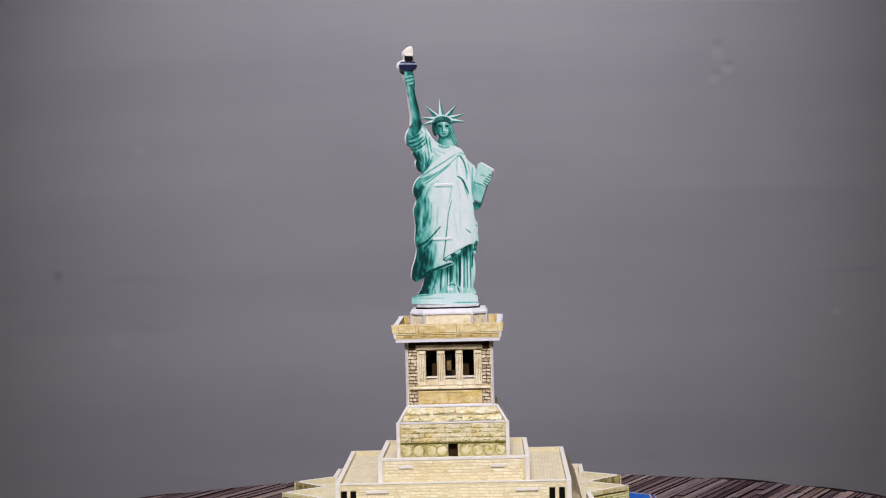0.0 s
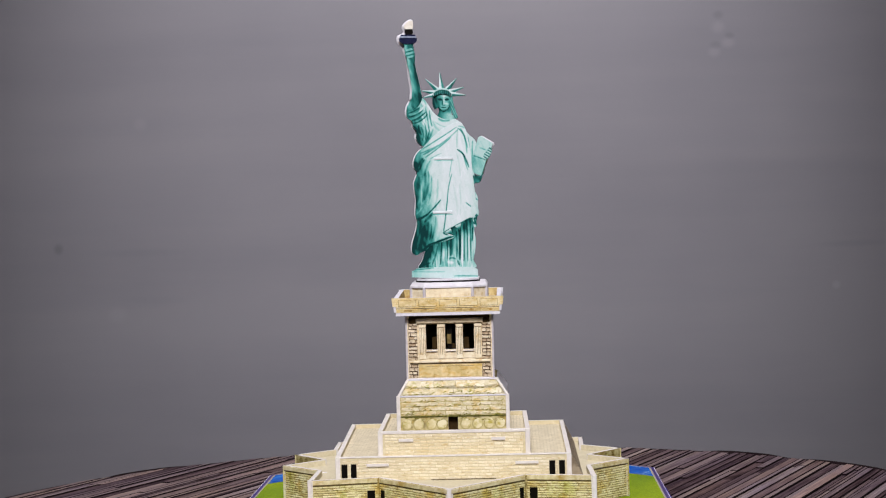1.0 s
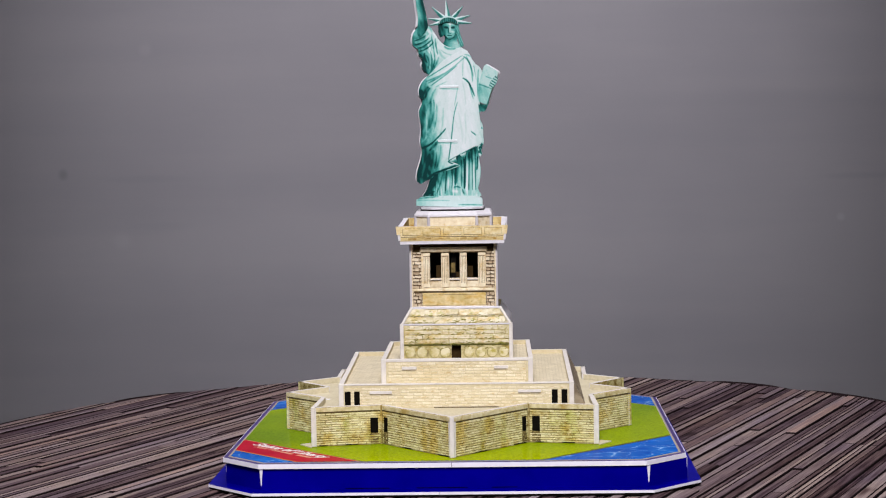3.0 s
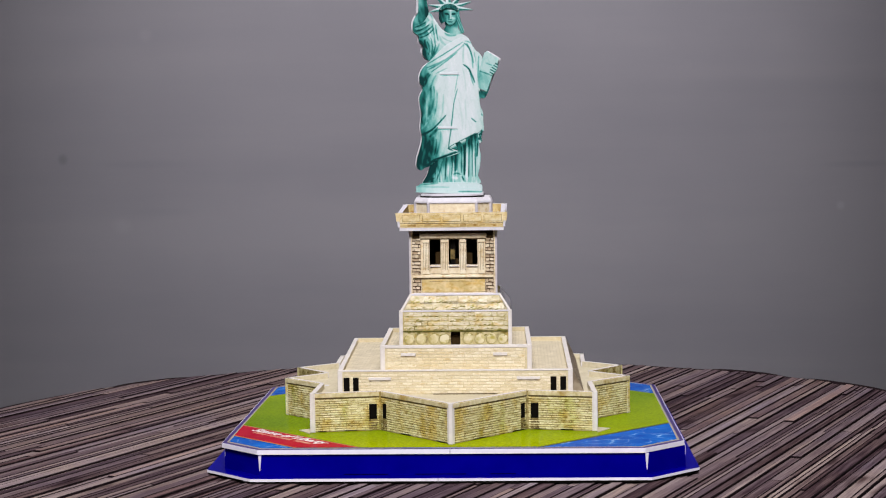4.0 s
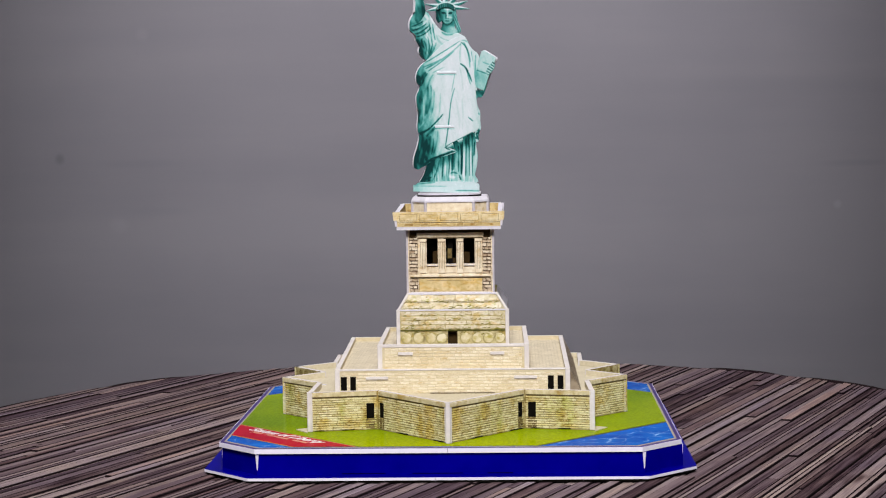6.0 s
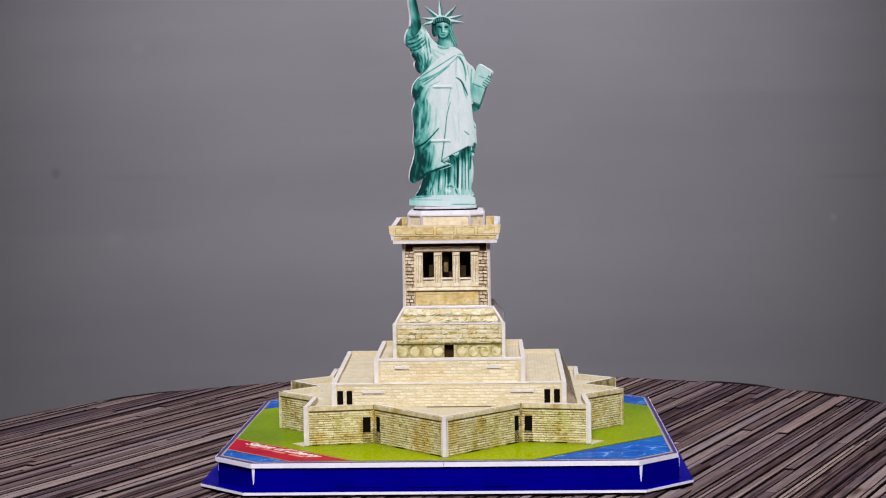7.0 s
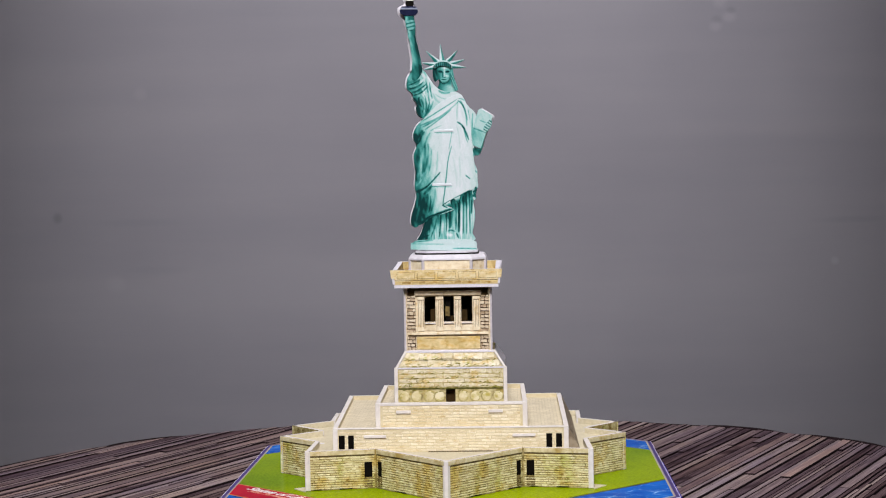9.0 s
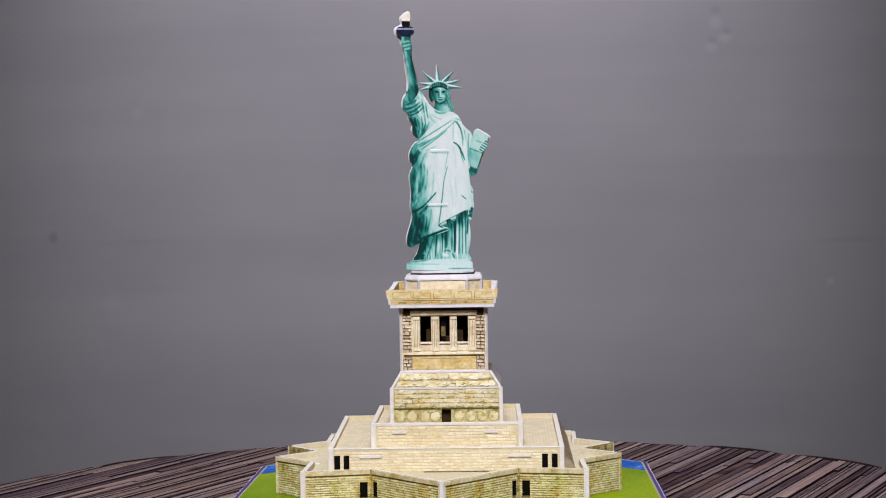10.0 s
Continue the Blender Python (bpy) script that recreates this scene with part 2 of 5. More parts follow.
def wall_material():
    m, tree, b = material("grey_wall_paint", 0.85)
    brush = spotted(tree, 1.0, 5.0, stretch=(0.9, 0.9, 9.0))
    blotch = spotted(tree, 3.5, 3.0)
    add = node(tree, "ShaderNodeMath")
    add.operation = "MULTIPLY_ADD"
    tree.links.new(blotch, add.inputs[0])
    add.inputs[1].default_value = 0.7
    tree.links.new(brush, add.inputs[2])
    colour = ramp(tree, add.outputs[0], [(0.55, (0.099, 0.0955, 0.108)), (0.85, (0.112, 0.1075, 0.120)), (1.0, (0.119, 0.114, 0.126))])
    at = tree.nodes.new("ShaderNodeTexCoord").outputs["Object"]
    for x, z, wide, high, tint in WALL_MARKS:
        mp = node(tree, "ShaderNodeMapping", Location=(-x / wide, -WALL_Y / 0.05, -z / high), Scale=(1 / wide, 1 / 0.05, 1 / high))
        tree.links.new(at, mp.inputs["Vector"])
        far = tree.nodes.new("ShaderNodeVectorMath")
        far.operation = "LENGTH"
        tree.links.new(mp.outputs["Vector"], far.inputs[0])
        near = node(tree, "ShaderNodeMapRange", From_Min=1.0, From_Max=0.2)
        near.interpolation_type = "SMOOTHSTEP"
        tree.links.new(far.outputs["Value"], near.inputs["Value"])
        colour = mix(tree, near.outputs["Result"], colour, mix(tree, 1.0, colour, (tint, tint, tint), "MULTIPLY"))
    tree.links.new(colour, b.inputs["Base Color"])
    bumped(tree, b, spotted(tree, 60, 4.0), 0.15, 0.0003)
    return m


WALL_PAINT = wall_material()
LAWN, WATER = lawn_material(), water_material()
GRAIN_TURN = math.atan2(0.40, 0.916)


def wood_material():
    m, tree, b = material("weathered_strip_wood", 0.55, 0.0, shine=0.012)
    both = node(tree, "ShaderNodeMath")
    both.operation = "ADD"
    tree.links.new(tree.nodes.new("ShaderNodeObjectInfo").outputs["Random"], both.inputs[0])
    tree.links.new(tree.nodes.new("ShaderNodeNewGeometry").outputs["Random Per Island"], both.inputs[1])
    chance = node(tree, "ShaderNodeMath")
    chance.operation = "FRACT"
    tree.links.new(both.outputs[0], chance.inputs[0])
    streak = spotted(tree, 1.0, 5.0, stretch=(520, 7, 40), turn=GRAIN_TURN)
    fine = spotted(tree, 1.0, 4.0, stretch=(1500, 38, 100), turn=GRAIN_TURN)
    cloud = spotted(tree, 16, 3.0)
    total = None
    for source, share in ((chance.outputs[0], 0.42), (streak, 0.68), (fine, 0.58)):
        add = node(tree, "ShaderNodeMath")
        add.operation = "MULTIPLY_ADD"
        tree.links.new(source, add.inputs[0])
        add.inputs[1].default_value, add.inputs[2].default_value = share, -0.12
        if total:
            tree.links.new(total, add.inputs[2])
        total = add.outputs[0]
    c = ramp(tree, total, [(0.40, (0.006, 0.003, 0.006)), (0.52, (0.047, 0.030, 0.032)), (0.69, (0.122, 0.095, 0.092)), (0.86, (0.212, 0.180, 0.160)), (1.0, (0.310, 0.275, 0.238))])
    knots = ramp(tree, spotted(tree, 1.0, 2.0, stretch=(95, 16, 60), turn=GRAIN_TURN), [(0.62, (1, 1, 1)), (0.74, (0.30, 0.24, 0.25))])
    c = mix(tree, 1.0, c, knots, "MULTIPLY")
    warm = ramp(tree, cloud, [(0.35, (0.95, 0.875, 1.06)), (0.65, (1.12, 1.01, 1.02))])
    many = node(tree, "ShaderNodeMath"); many.operation = "MULTIPLY"
    tree.links.new(chance.outputs[0], many.inputs[0]); many.inputs[1].default_value = 13.7
    part_of = node(tree, "ShaderNodeMath"); part_of.operation = "FRACT"
    tree.links.new(many.outputs[0], part_of.inputs[0])
    hue = ramp(tree, part_of.outputs[0], [(0.0, (0.95, 0.95, 1.04)), (0.5, (1.0, 0.97, 0.98)), (0.90, (1.02, 0.98, 0.95)), (1.0, (1.09, 0.93, 0.88))])
    tree.links.new(mix(tree, 1.0, mix(tree, 1.0, c, warm, "MULTIPLY"), hue, "MULTIPLY"), b.inputs["Base Color"])
    bumped(tree, b, fine, 0.35, 0.0003)
    return m


WOOD = wood_material()
WOOD_GAP = mottled("dark_joint_wood", [(0.009, 0.005, 0.007), (0.022, 0.015, 0.016)], 120, 0.8)
METAL_DARK = mottled("black_powder_coat", [(0.02, 0.02, 0.02), (0.03, 0.03, 0.03)], 300, 0.5)
FLOOR_MAT = mottled("grey_floor_tile", [(0.20, 0.19, 0.18), (0.28, 0.27, 0.26)], 8, 0.4, big=1.5)
CEILING_MAT = mottled("white_ceiling_paint", [(0.70, 0.70, 0.70), (0.78, 0.78, 0.78)], 6, 0.8, big=1.0)

# inks of the printed figure, from pale mint to deep green
MINTS = [(0.60, 0.645, 0.68), (0.47, 0.575, 0.58), (0.25, 0.475, 0.45), (0.10, 0.335, 0.31), (0.033, 0.20, 0.182), (0.012, 0.11, 0.098), (0.005, 0.035, 0.035)]


def mint(s):
    k = min(5, int(s * 6))
    return tuple(a + (b - a) * (s * 6 - k) for a, b in zip(MINTS[k], MINTS[k + 1]))


INKS = [mottled("mint_ink", [tuple(0.93 * c for c in mint(k / 17)), mint(k / 17)], 900, 0.4, big=200) for k in range(18)]
INK_NAVY = mottled("torch_navy_ink", [(0.005, 0.006, 0.022), (0.014, 0.018, 0.05)], 400, 0.4)
INK_GREY = mottled("torch_grey_ink", [(0.10, 0.12, 0.20), (0.30, 0.33, 0.42)], 400, 0.4)
INK_FLAME = mottled("flame_cream_ink", [(0.46, 0.41, 0.34), (0.78, 0.74, 0.68)], 350, 0.4)


# ---- building helpers ----
BASES = {}


def thing(name, at, label, category, group="", kind=""):
    ob = new(name)
    ob.location, ob.empty_display_size = at, 0.01
    BASES[ob.name] = Vector(at)
    return tagged(ob, label, category, group, kind)


def adopt(ob, parent):
    ob.parent = parent
    ob.matrix_parent_inverse = Matrix.Translation(-BASES.get(parent.name, Vector((0, 0, 0))))
    return ob


def part(name, bm, mats, parent, label="", smooth=False):
    me = bpy.data.meshes.new(name)
    bmesh.ops.recalc_face_normals(bm, faces=bm.faces)
    for f in bm.faces:
        f.smooth = smooth
    bm.to_mesh(me)
    bm.free()
    for m in mats if isinstance(mats, (list, tuple)) else [mats]:
        me.materials.append(m)
    ob = new(name, me)
    if parent:
        adopt(ob, parent)
    return tagged(ob, label)


def box(bm, x0, x1, y0, y1, z0, z1, slot=0, bevel=0.0):
    made = bmesh.ops.create_cube(bm, size=1.0, matrix=Matrix.Translation(((x0 + x1) / 2, (y0 + y1) / 2, (z0 + z1) / 2)) @ Matrix.Diagonal((x1 - x0, y1 - y0, z1 - z0, 1)))
    faces = {f for v in made["verts"] for f in v.link_faces}
    for f in faces:
        f.material_index = slot
    if bevel:
        edges = {e for f in faces for e in f.edges}
        out = bmesh.ops.bevel(bm, geom=list(edges), offset=bevel, segments=1, affect="EDGES")
        for f in out["faces"]:
            f.material_index = slot
    return bm


def prism(bm, points, z0, z1, top=0, side=0, bottom=None):
    """A plate with the outline points, from z0 to z1."""
    low = [bm.verts.new((x, y, z0)) for x, y in points]
    high = [bm.verts.new((x, y, z1)) for x, y in points]
    f = bm.faces.new(high); f.material_index = top
    f = bm.faces.new(low[::-1]); f.material_index = side if bottom is None else bottom
    n = len(points)
    for i in range(n):
        f = bm.faces.new((low[i], low[(i + 1) % n], high[(i + 1) % n], high[i]))
        f.material_index = side
    return bm


def octagon(a, c, b=None, cx=0.0, cy=0.0):
    b = b or a
    return [(cx + x, cy + y) for x, y in ((-a + c, -b), (a - c, -b), (a, -b + c), (a, b - c), (a - c, b), (-a + c, b), (-a, b - c), (-a, -b + c))]


def wall_frame(a, b, z0):
    """The space of a wall from a to b: x along it, y up, z out of its outer face (to the right of the way from a to b)."""
    a, b = Vector((*a, z0)), Vector((*b, z0))
    along = (b - a).normalized()
    out = Vector((along.y, -along.x, 0))
    m = Matrix((along, Vector((0, 0, 1)), out)).transposed().to_4x4()
    m.translation = a
    return m, (b - a).length


def board(name, parent, a, b, z0, z1, mats, thick=0.0023, holes=(), lean=0.0, label="", trim=0.0):
    """A foam board standing on the line a-b: printed on both faces (slot 0; slot 2, if given, on the inner one), bare foam on its edges (slot 1). holes: (u0, u1, v0, v1).
    lean: how far the top leans out."""
    if trim:
        a, b = Vector(a), Vector(b)
        d = (b - a).normalized() * trim
        a, b = a + d, b - d
    m, length = wall_frame(a, b, z0)
    us = sorted({0.0, length, *[h[0] for h in holes], *[h[1] for h in holes]})
    vs = sorted({0.0, z1 - z0, *[h[2] for h in holes], *[h[3] for h in holes]})
    bm = bmesh.new()
    height = z1 - z0

    def solid(i, j):
        if not (0 <= i < len(us) - 1 and 0 <= j < len(vs) - 1):
            return False
        u, v = (us[i] + us[i + 1]) / 2, (vs[j] + vs[j + 1]) / 2
        return not any(h[0] < u < h[1] and h[2] < v < h[3] for h in holes)

    seen = {}

    def vert(u, v, w):
        key = (round(u, 7), round(v, 7), w)
        if key not in seen:
            seen[key] = bm.verts.new(m @ Vector((u, v, lean * v / height - w)))
        return seen[key]

    for i in range(len(us) - 1):
        for j in range(len(vs) - 1):
            if not solid(i, j):
                continue
            u0, u1, v0, v1 = us[i], us[i + 1], vs[j], vs[j + 1]
            quads = [((u0, v0, 0), (u1, v0, 0), (u1, v1, 0), (u0, v1, 0), 0), ((u0, v0, thick), (u0, v1, thick), (u1, v1, thick), (u1, v0, thick), 2 if len(mats) > 2 else 0)]
            for di, dj, p, q in ((-1, 0, (u0, v0), (u0, v1)), (1, 0, (u1, v1), (u1, v0)), (0, -1, (u1, v0), (u0, v0)), (0, 1, (u0, v1), (u1, v1))):
                if not solid(i + di, j + dj):
                    quads.append(((*p, 0), (*q, 0), (*q, thick), (*p, thick), 1))
            for *corners, slot in quads:
                bm.faces.new([vert(*c) for c in corners]).material_index = slot
    ob = part(name, bm, mats, parent, label)
    return ob, m, length


def slab_mesh(name, w, h, d, mat, bevel):
    """A small stone: w along the wall, h up, d proud, with its front edges broken."""
    me = bpy.data.meshes.new(name)
    x, y, i = w / 2, h / 2, bevel
    vs = [(-x, -y, -0.00008), (x, -y, -0.00008), (x, y, -0.00008), (-x, y, -0.00008), (-x + i, -y + i, d), (x - i, -y + i, d), (x - i, y - i, d), (-x + i, y - i, d)]
    me.from_pydata(vs, [], [(4, 5, 6, 7), (0, 1, 5, 4), (1, 2, 6, 5), (2, 3, 7, 6), (3, 0, 4, 7)])
    me.materials.append(mat)
    return me


def rough_stone_mesh(name, w, h, d, mat, rng, chip=0.25):
    """A small stone with chipped, uneven corners."""
    x, y = w / 2, h / 2
    c = min(w, h) * chip
    ring = []
    for px, py, qx, qy in ((-1, -1, 1, 0), (1, -1, 0, 1), (1, 1, -1, 0), (-1, 1, 0, -1)):
        k0, k1 = c * rng.uniform(0.1, 1.2), c * rng.uniform(0.1, 1.2)
        a = e = (px * x, py * y)
        if qx:
            ring += [(a[0], a[1] - py * k0), (e[0] - px * k1, e[1])]
        else:
            ring += [(a[0] - px * k0, a[1]), (e[0], e[1] - py * k1)]
    ring = [(u + rng.uniform(-0.4, 0.4) * chip * min(w, 2 * h), v + rng.uniform(-0.5, 0.5) * chip * h) for u, v in ring]
    t = min(0.0002, h * 0.2)
    vs = [(u, v, -0.00008) for u, v in ring] + [(u - math.copysign(t, u), v - math.copysign(min(t, abs(v)), v), d * rng.uniform(0.6, 1.1)) for u, v in ring]
    me = bpy.data.meshes.new(name)
    me.from_pydata(vs, [], [tuple(range(8, 16))] + [(k, (k + 1) % 8, 8 + (k + 1) % 8, 8 + k) for k in range(8)])
    me.materials.append(mat)
    return me


STONES = {}


def lay(name, wall, m, u0, u1, v0, v1, course, widths, mat, depth=0.00012, joint=0.00022, holes=(), lean=0.0, height=1.0, seed=1, ragged=0.0, rough=0, chip=0.25):
    """Courses of stones, each an object of its own under its wall."""
    rng = random.Random(seed)
    rows = max(1, round((v1 - v0) / course))
    h = (v1 - v0) / rows
    count = 0
    for r in range(rows):
        u = u0 - (widths[0] * 0.5 if r % 2 else 0.0)
        while u < u1 - 0.0003:
            w = rng.choice(widths)
            a, b = max(u, u0), min(u + w, u1)
            u += w
            if b - a < 0.0007:
                continue
            v = v0 + (r + 0.5) * h
            spans = [(a, b)]
            for q in holes:
                if v + h / 2 > q[2] + 1e-4 and v - h / 2 < q[3] - 1e-4:
                    spans = [t for f, g in spans for t in ((f, min(g, q[0])), (max(f, q[1]), g)) if t[1] - t[0] > 0.0005]
            for a, b in spans:
                hh = h - joint - (rng.random() * ragged * h)
                key = (name, round(b - a, 4), round(hh, 4), mat.name, depth)
                if rough:
                    key += (rng.randrange(rough),)
                    if key not in STONES:
                        STONES[key] = rough_stone_mesh(name, b - a - joint * 0.4, hh, depth, mat, rng, chip)
                elif key not in STONES:
                    STONES[key] = slab_mesh(name, b - a - joint * 0.4, hh, depth, mat, min(0.0002, hh * 0.2))
                ob = new(name, STONES[key])
                ob.matrix_world = m @ Matrix.Translation(((a + b) / 2, v, lean * v / height)) @ Matrix.Rotation(math.atan2(lean, height), 4, "X")
                ob.parent = wall
                count += 1
    return count


# ---- room ----
def plain_box(name, x0, x1, y0, y1, z0, z1, mat, label, category):
    ob = part(name, box(bmesh.new(), x0, x1, y0, y1, z0, z1), mat, None)
    return tagged(ob, label, category, kind="structure")


FLOOR_Z, CEIL_Z = -0.745, 1.80
wall_north = plain_box("wall_north", -2.2, 2.2, WALL_Y, WALL_Y + 0.12, FLOOR_Z, CEIL_Z, WALL_PAINT, "smooth grey painted wall behind the table", "wall")
plain_box("wall_south", -2.2, 2.2, -3.32, -3.2, FLOOR_Z, CEIL_Z, CEILING_MAT, "plain white wall closing the room", "wall")
plain_box("wall_west", -2.32, -2.2, -3.32, WALL_Y + 0.12, FLOOR_Z, CEIL_Z, WALL_PAINT, "plain grey side wall of the room", "wall")
plain_box("wall_east", 2.2, 2.32, -3.32, WALL_Y + 0.12, FLOOR_Z, CEIL_Z, WALL_PAINT, "plain grey side wall of the room", "wall")
plain_box("floor", -2.32, 2.32, -3.32, WALL_Y + 0.12, FLOOR_Z - 0.1, FLOOR_Z, FLOOR_MAT, "plain grey floor under the table", "floor")
plain_box("ceiling", -2.32, 2.32, -3.32, WALL_Y + 0.12, CEIL_Z, CEIL_Z + 0.1, CEILING_MAT, "plain white ceiling", "ceiling")


# ---- round table ----
TABLE_R, TABLE_C, STRIP_TOP = 0.297, (0.0, 0.0095), 0.0


def raised(angle):
    """How far the edge band stands up at an angle of the rim, in degrees; arcs fitted to the camera's view."""
    return sum(high * max(0.0, 1.0 - (abs(angle - at) / wide) ** 4) for at, wide, high in ((52.5, 5.5, 0.0014), (37.0, 7.0, 0.0011), (134.5, 6.0, 0.0011)))


def round_table():
    t = thing("round_table", (TABLE_C[0], TABLE_C[1], FLOOR_Z), "round table topped with narrow weathered grey-brown wood strips", "table")
    bm = bmesh.new()
    ring = [(TABLE_C[0] + (TABLE_R - 0.0015) * math.cos(a), TABLE_C[1] + (TABLE_R - 0.0015) * math.sin(a)) for a in np.linspace(0, 2 * math.pi, 129)[:-1]]
    prism(bm, ring, -0.022, -0.0018)
    top = part("tabletop", bm, WOOD_GAP, t, "dark round board under the strips")
    # dark band, raised in arcs to paint the shaded lip of the far rim
    bm = bmesh.new()
    loops = []
    for r, z in ((TABLE_R - 0.0004, -0.0006), (TABLE_R + 0.0012, -0.0006), (TABLE_R + 0.0018, -0.0012), (TABLE_R + 0.0018, -0.0225), (TABLE_R - 0.0004, -0.0225)):
        loops.append([bm.verts.new((TABLE_C[0] + r * math.cos(a), TABLE_C[1] + r * math.sin(a), z + (raised(math.degrees(a)) if z > -0.01 else 0.0))) for a in np.linspace(0, 2 * math.pi, 257)[:-1]])
    for low, high in zip(loops, loops[1:] + loops[:1]):
        for k in range(256):
            bm.faces.new((low[k], low[(k + 1) % 256], high[(k + 1) % 256], high[k]))
    part("edge_band", bm, WOOD_GAP, t, "dark edge band", smooth=True)
    bm = bmesh.new()
    bmesh.ops.create_cone(bm, cap_ends=True, segments=32, radius1=0.03, radius2=0.03, depth=0.68, matrix=Matrix.Translation((*TABLE_C, -0.362)))
    part("column", bm, METAL_DARK, t)
    bm = bmesh.new()
    bmesh.ops.create_cone(bm, cap_ends=True, segments=48, radius1=0.2, radius2=0.17, depth=0.025, matrix=Matrix.Translation((*TABLE_C, FLOOR_Z + 0.0125)))
    part("foot", bm, METAL_DARK, t)
    return t, top


def strip(top, s0, s1, l0, l1, joint):
    """One strip of wood: across from s0 to s1, along from l0 to l1, its ends cut to the table's round."""
    ca, sa = math.cos(-GRAIN_TURN), math.sin(-GRAIN_TURN)

    def chord(s):
        return math.sqrt(max(0.0, TABLE_R ** 2 - s * s))

    corners = []
    for s, l in ((s0, l0), (s1, l0), (s1, l1), (s0, l1)):
        l = max(-chord(s), min(chord(s), l))
        corners.append((TABLE_C[0] + ca * s - sa * l, TABLE_C[1] + sa * s + ca * l))
    area = sum(p[0] * q[1] - q[0] * p[1] for p, q in zip(corners, corners[1:] + corners[:1])) / 2
    if area < 1e-5:
        return
    hidden = max(q[1] for q in corners) < -0.10 or min(q[1] for q in corners) < -0.27
    bm = bmesh.new()
    prism(bm, corners, -0.0022, STRIP_TOP - joint, 0, 1)
    up = [e for e in bm.edges if all(abs(v.co.z - STRIP_TOP + joint) < 1e-6 for v in e.verts)]
    # sides and bevels coloured dark to paint the shade between strips
    gap_bevel = bmesh.ops.bevel(bm, geom=up, offset=0.0003, segments=1, affect="EDGES")
    for f in gap_bevel["faces"]:
        f.material_index = 1
    if not hidden:
        part("plank", bm, [WOOD, WOOD_GAP], top)
        return
    at = len(REST["points"])
    bm.verts.index_update()
    REST["points"] += [tuple(v.co) for v in bm.verts]
    REST["faces"] += [tuple(at + v.index for v in f.verts) for f in bm.faces]
    REST["slots"] += [f.material_index for f in bm.faces]
    bm.free()


REST = {"points": [], "faces": [], "slots": []}
table, table_top = round_table()


# ---- display base ----
PLATE_Z, PLATE_A, PLATE_C = 0.0147, 0.110, 0.0197


def display_base():
    base = thing("display_base", (0, 0, 0), "navy foam-board display base with green lawn print and blue water corners", "display base")
    bm = bmesh.new()
    prism(bm, octagon(0.1169, 0.0240), 0.0011, 0.0024, 0, 1)
    part("base_plate", bm, [NAVY, FOAM_LIT], base, "navy bottom plate with bare white foam edge")
    # black board added to paint the contact shadow under the plate
    bm = bmesh.new()
    prism(bm, octagon(0.1164, 0.0239), 0.0001, 0.0011)
    part("under_board", bm, INK_SHADE_BLACK, base, "black board added as the shadow under the plate")
    ring = [(x + (0.0018 if x > 0 else 0.0), y) for x, y in octagon(PLATE_A - 0.0012, PLATE_C - 0.0003)]
    for i in range(8):
        a, b = ring[i], ring[(i + 1) % 8]
        board("side_board", base, a, b, 0.0024, PLATE_Z - 0.0022, [NAVY, FOAM_LIT])
    for (x, y), (dx, dy) in zip(ring, ((-1, -2), (1, -2), (2, -1), (2, 1), (1, 2), (-1, 2), (-2, 1), (-2, -1))):
        bm = bmesh.new()
        n = Vector((dx, dy)).normalized() * 0.0003
        bmesh.ops.create_cone(bm, cap_ends=True, segments=10, radius1=0.0002, radius2=0.0009 if abs(dx) == 1 else 0.0004, depth=0.0088, matrix=Matrix.Translation((x - n.x, y - n.y, 0.0078)))
        part("seam", bm, FOAM_LIT, base, "white foam seam")
    bm = bmesh.new()
    prism(bm, octagon(PLATE_A, PLATE_C), PLATE_Z - 0.0022, PLATE_Z, 0, 0)
    part("top_plate", bm, FOAM_LIT, base, "white foam top plate")

    # strips painting the shade of slots at the front board's foot; plate joints
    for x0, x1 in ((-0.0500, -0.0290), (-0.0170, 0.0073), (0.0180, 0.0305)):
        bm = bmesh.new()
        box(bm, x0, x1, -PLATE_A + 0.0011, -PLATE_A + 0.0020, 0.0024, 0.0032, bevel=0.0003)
        part("slot", bm, SLOT_SHADE, base, "dark strip painted as the shade in a slot")
    for name, x, y, z0, z1 in (("plate_joint", -0.0002, -PLATE_A, PLATE_Z - 0.0023, PLATE_Z + 0.0001), ("foot_joint", -0.0056, -0.1169, 0.0006, 0.0025), ("board_joint", 0.0239, -PLATE_A + 0.0012, 0.0030, PLATE_Z - 0.0023)):
        bm = bmesh.new()
        box(bm, x - 0.00014, x + 0.00014, y - 0.00012, y + 0.0005, z0, z1)
        part(name, bm, NAVY if name == "board_joint" else JOINT_GREY, base, "thin joint in the foam")

    def sheet(name, points, z, mat, label):
        b = bmesh.new()
        prism(b, points, PLATE_Z + z - 0.00012, PLATE_Z + z)
        return part(name, b, mat, base, label)

    sheet("border", octagon(PLATE_A - 0.0003, PLATE_C - 0.0001), 0.00012, VIOLET, "violet printed border")
    sheet("inner_border", octagon(PLATE_A - 0.0022, PLATE_C - 0.0009), 0.00022, GOLD_LINE, "thin tan border line")
    e = 0.1067
    sheet("water_print", octagon(e, PLATE_C - 0.001), 0.00032, WATER, "blue printed water")
    k = 0.0444
    sheet("lawn_edge", [(k - 0.001, -e), (e, -k + 0.001), (e, 0.0555), (0.0555, e), (-0.0555, e), (-e, 0.0555), (-e, -k + 0.001), (-k + 0.001, -e)], 0.00042, LAWN_LINE, "thin dark olive outline")
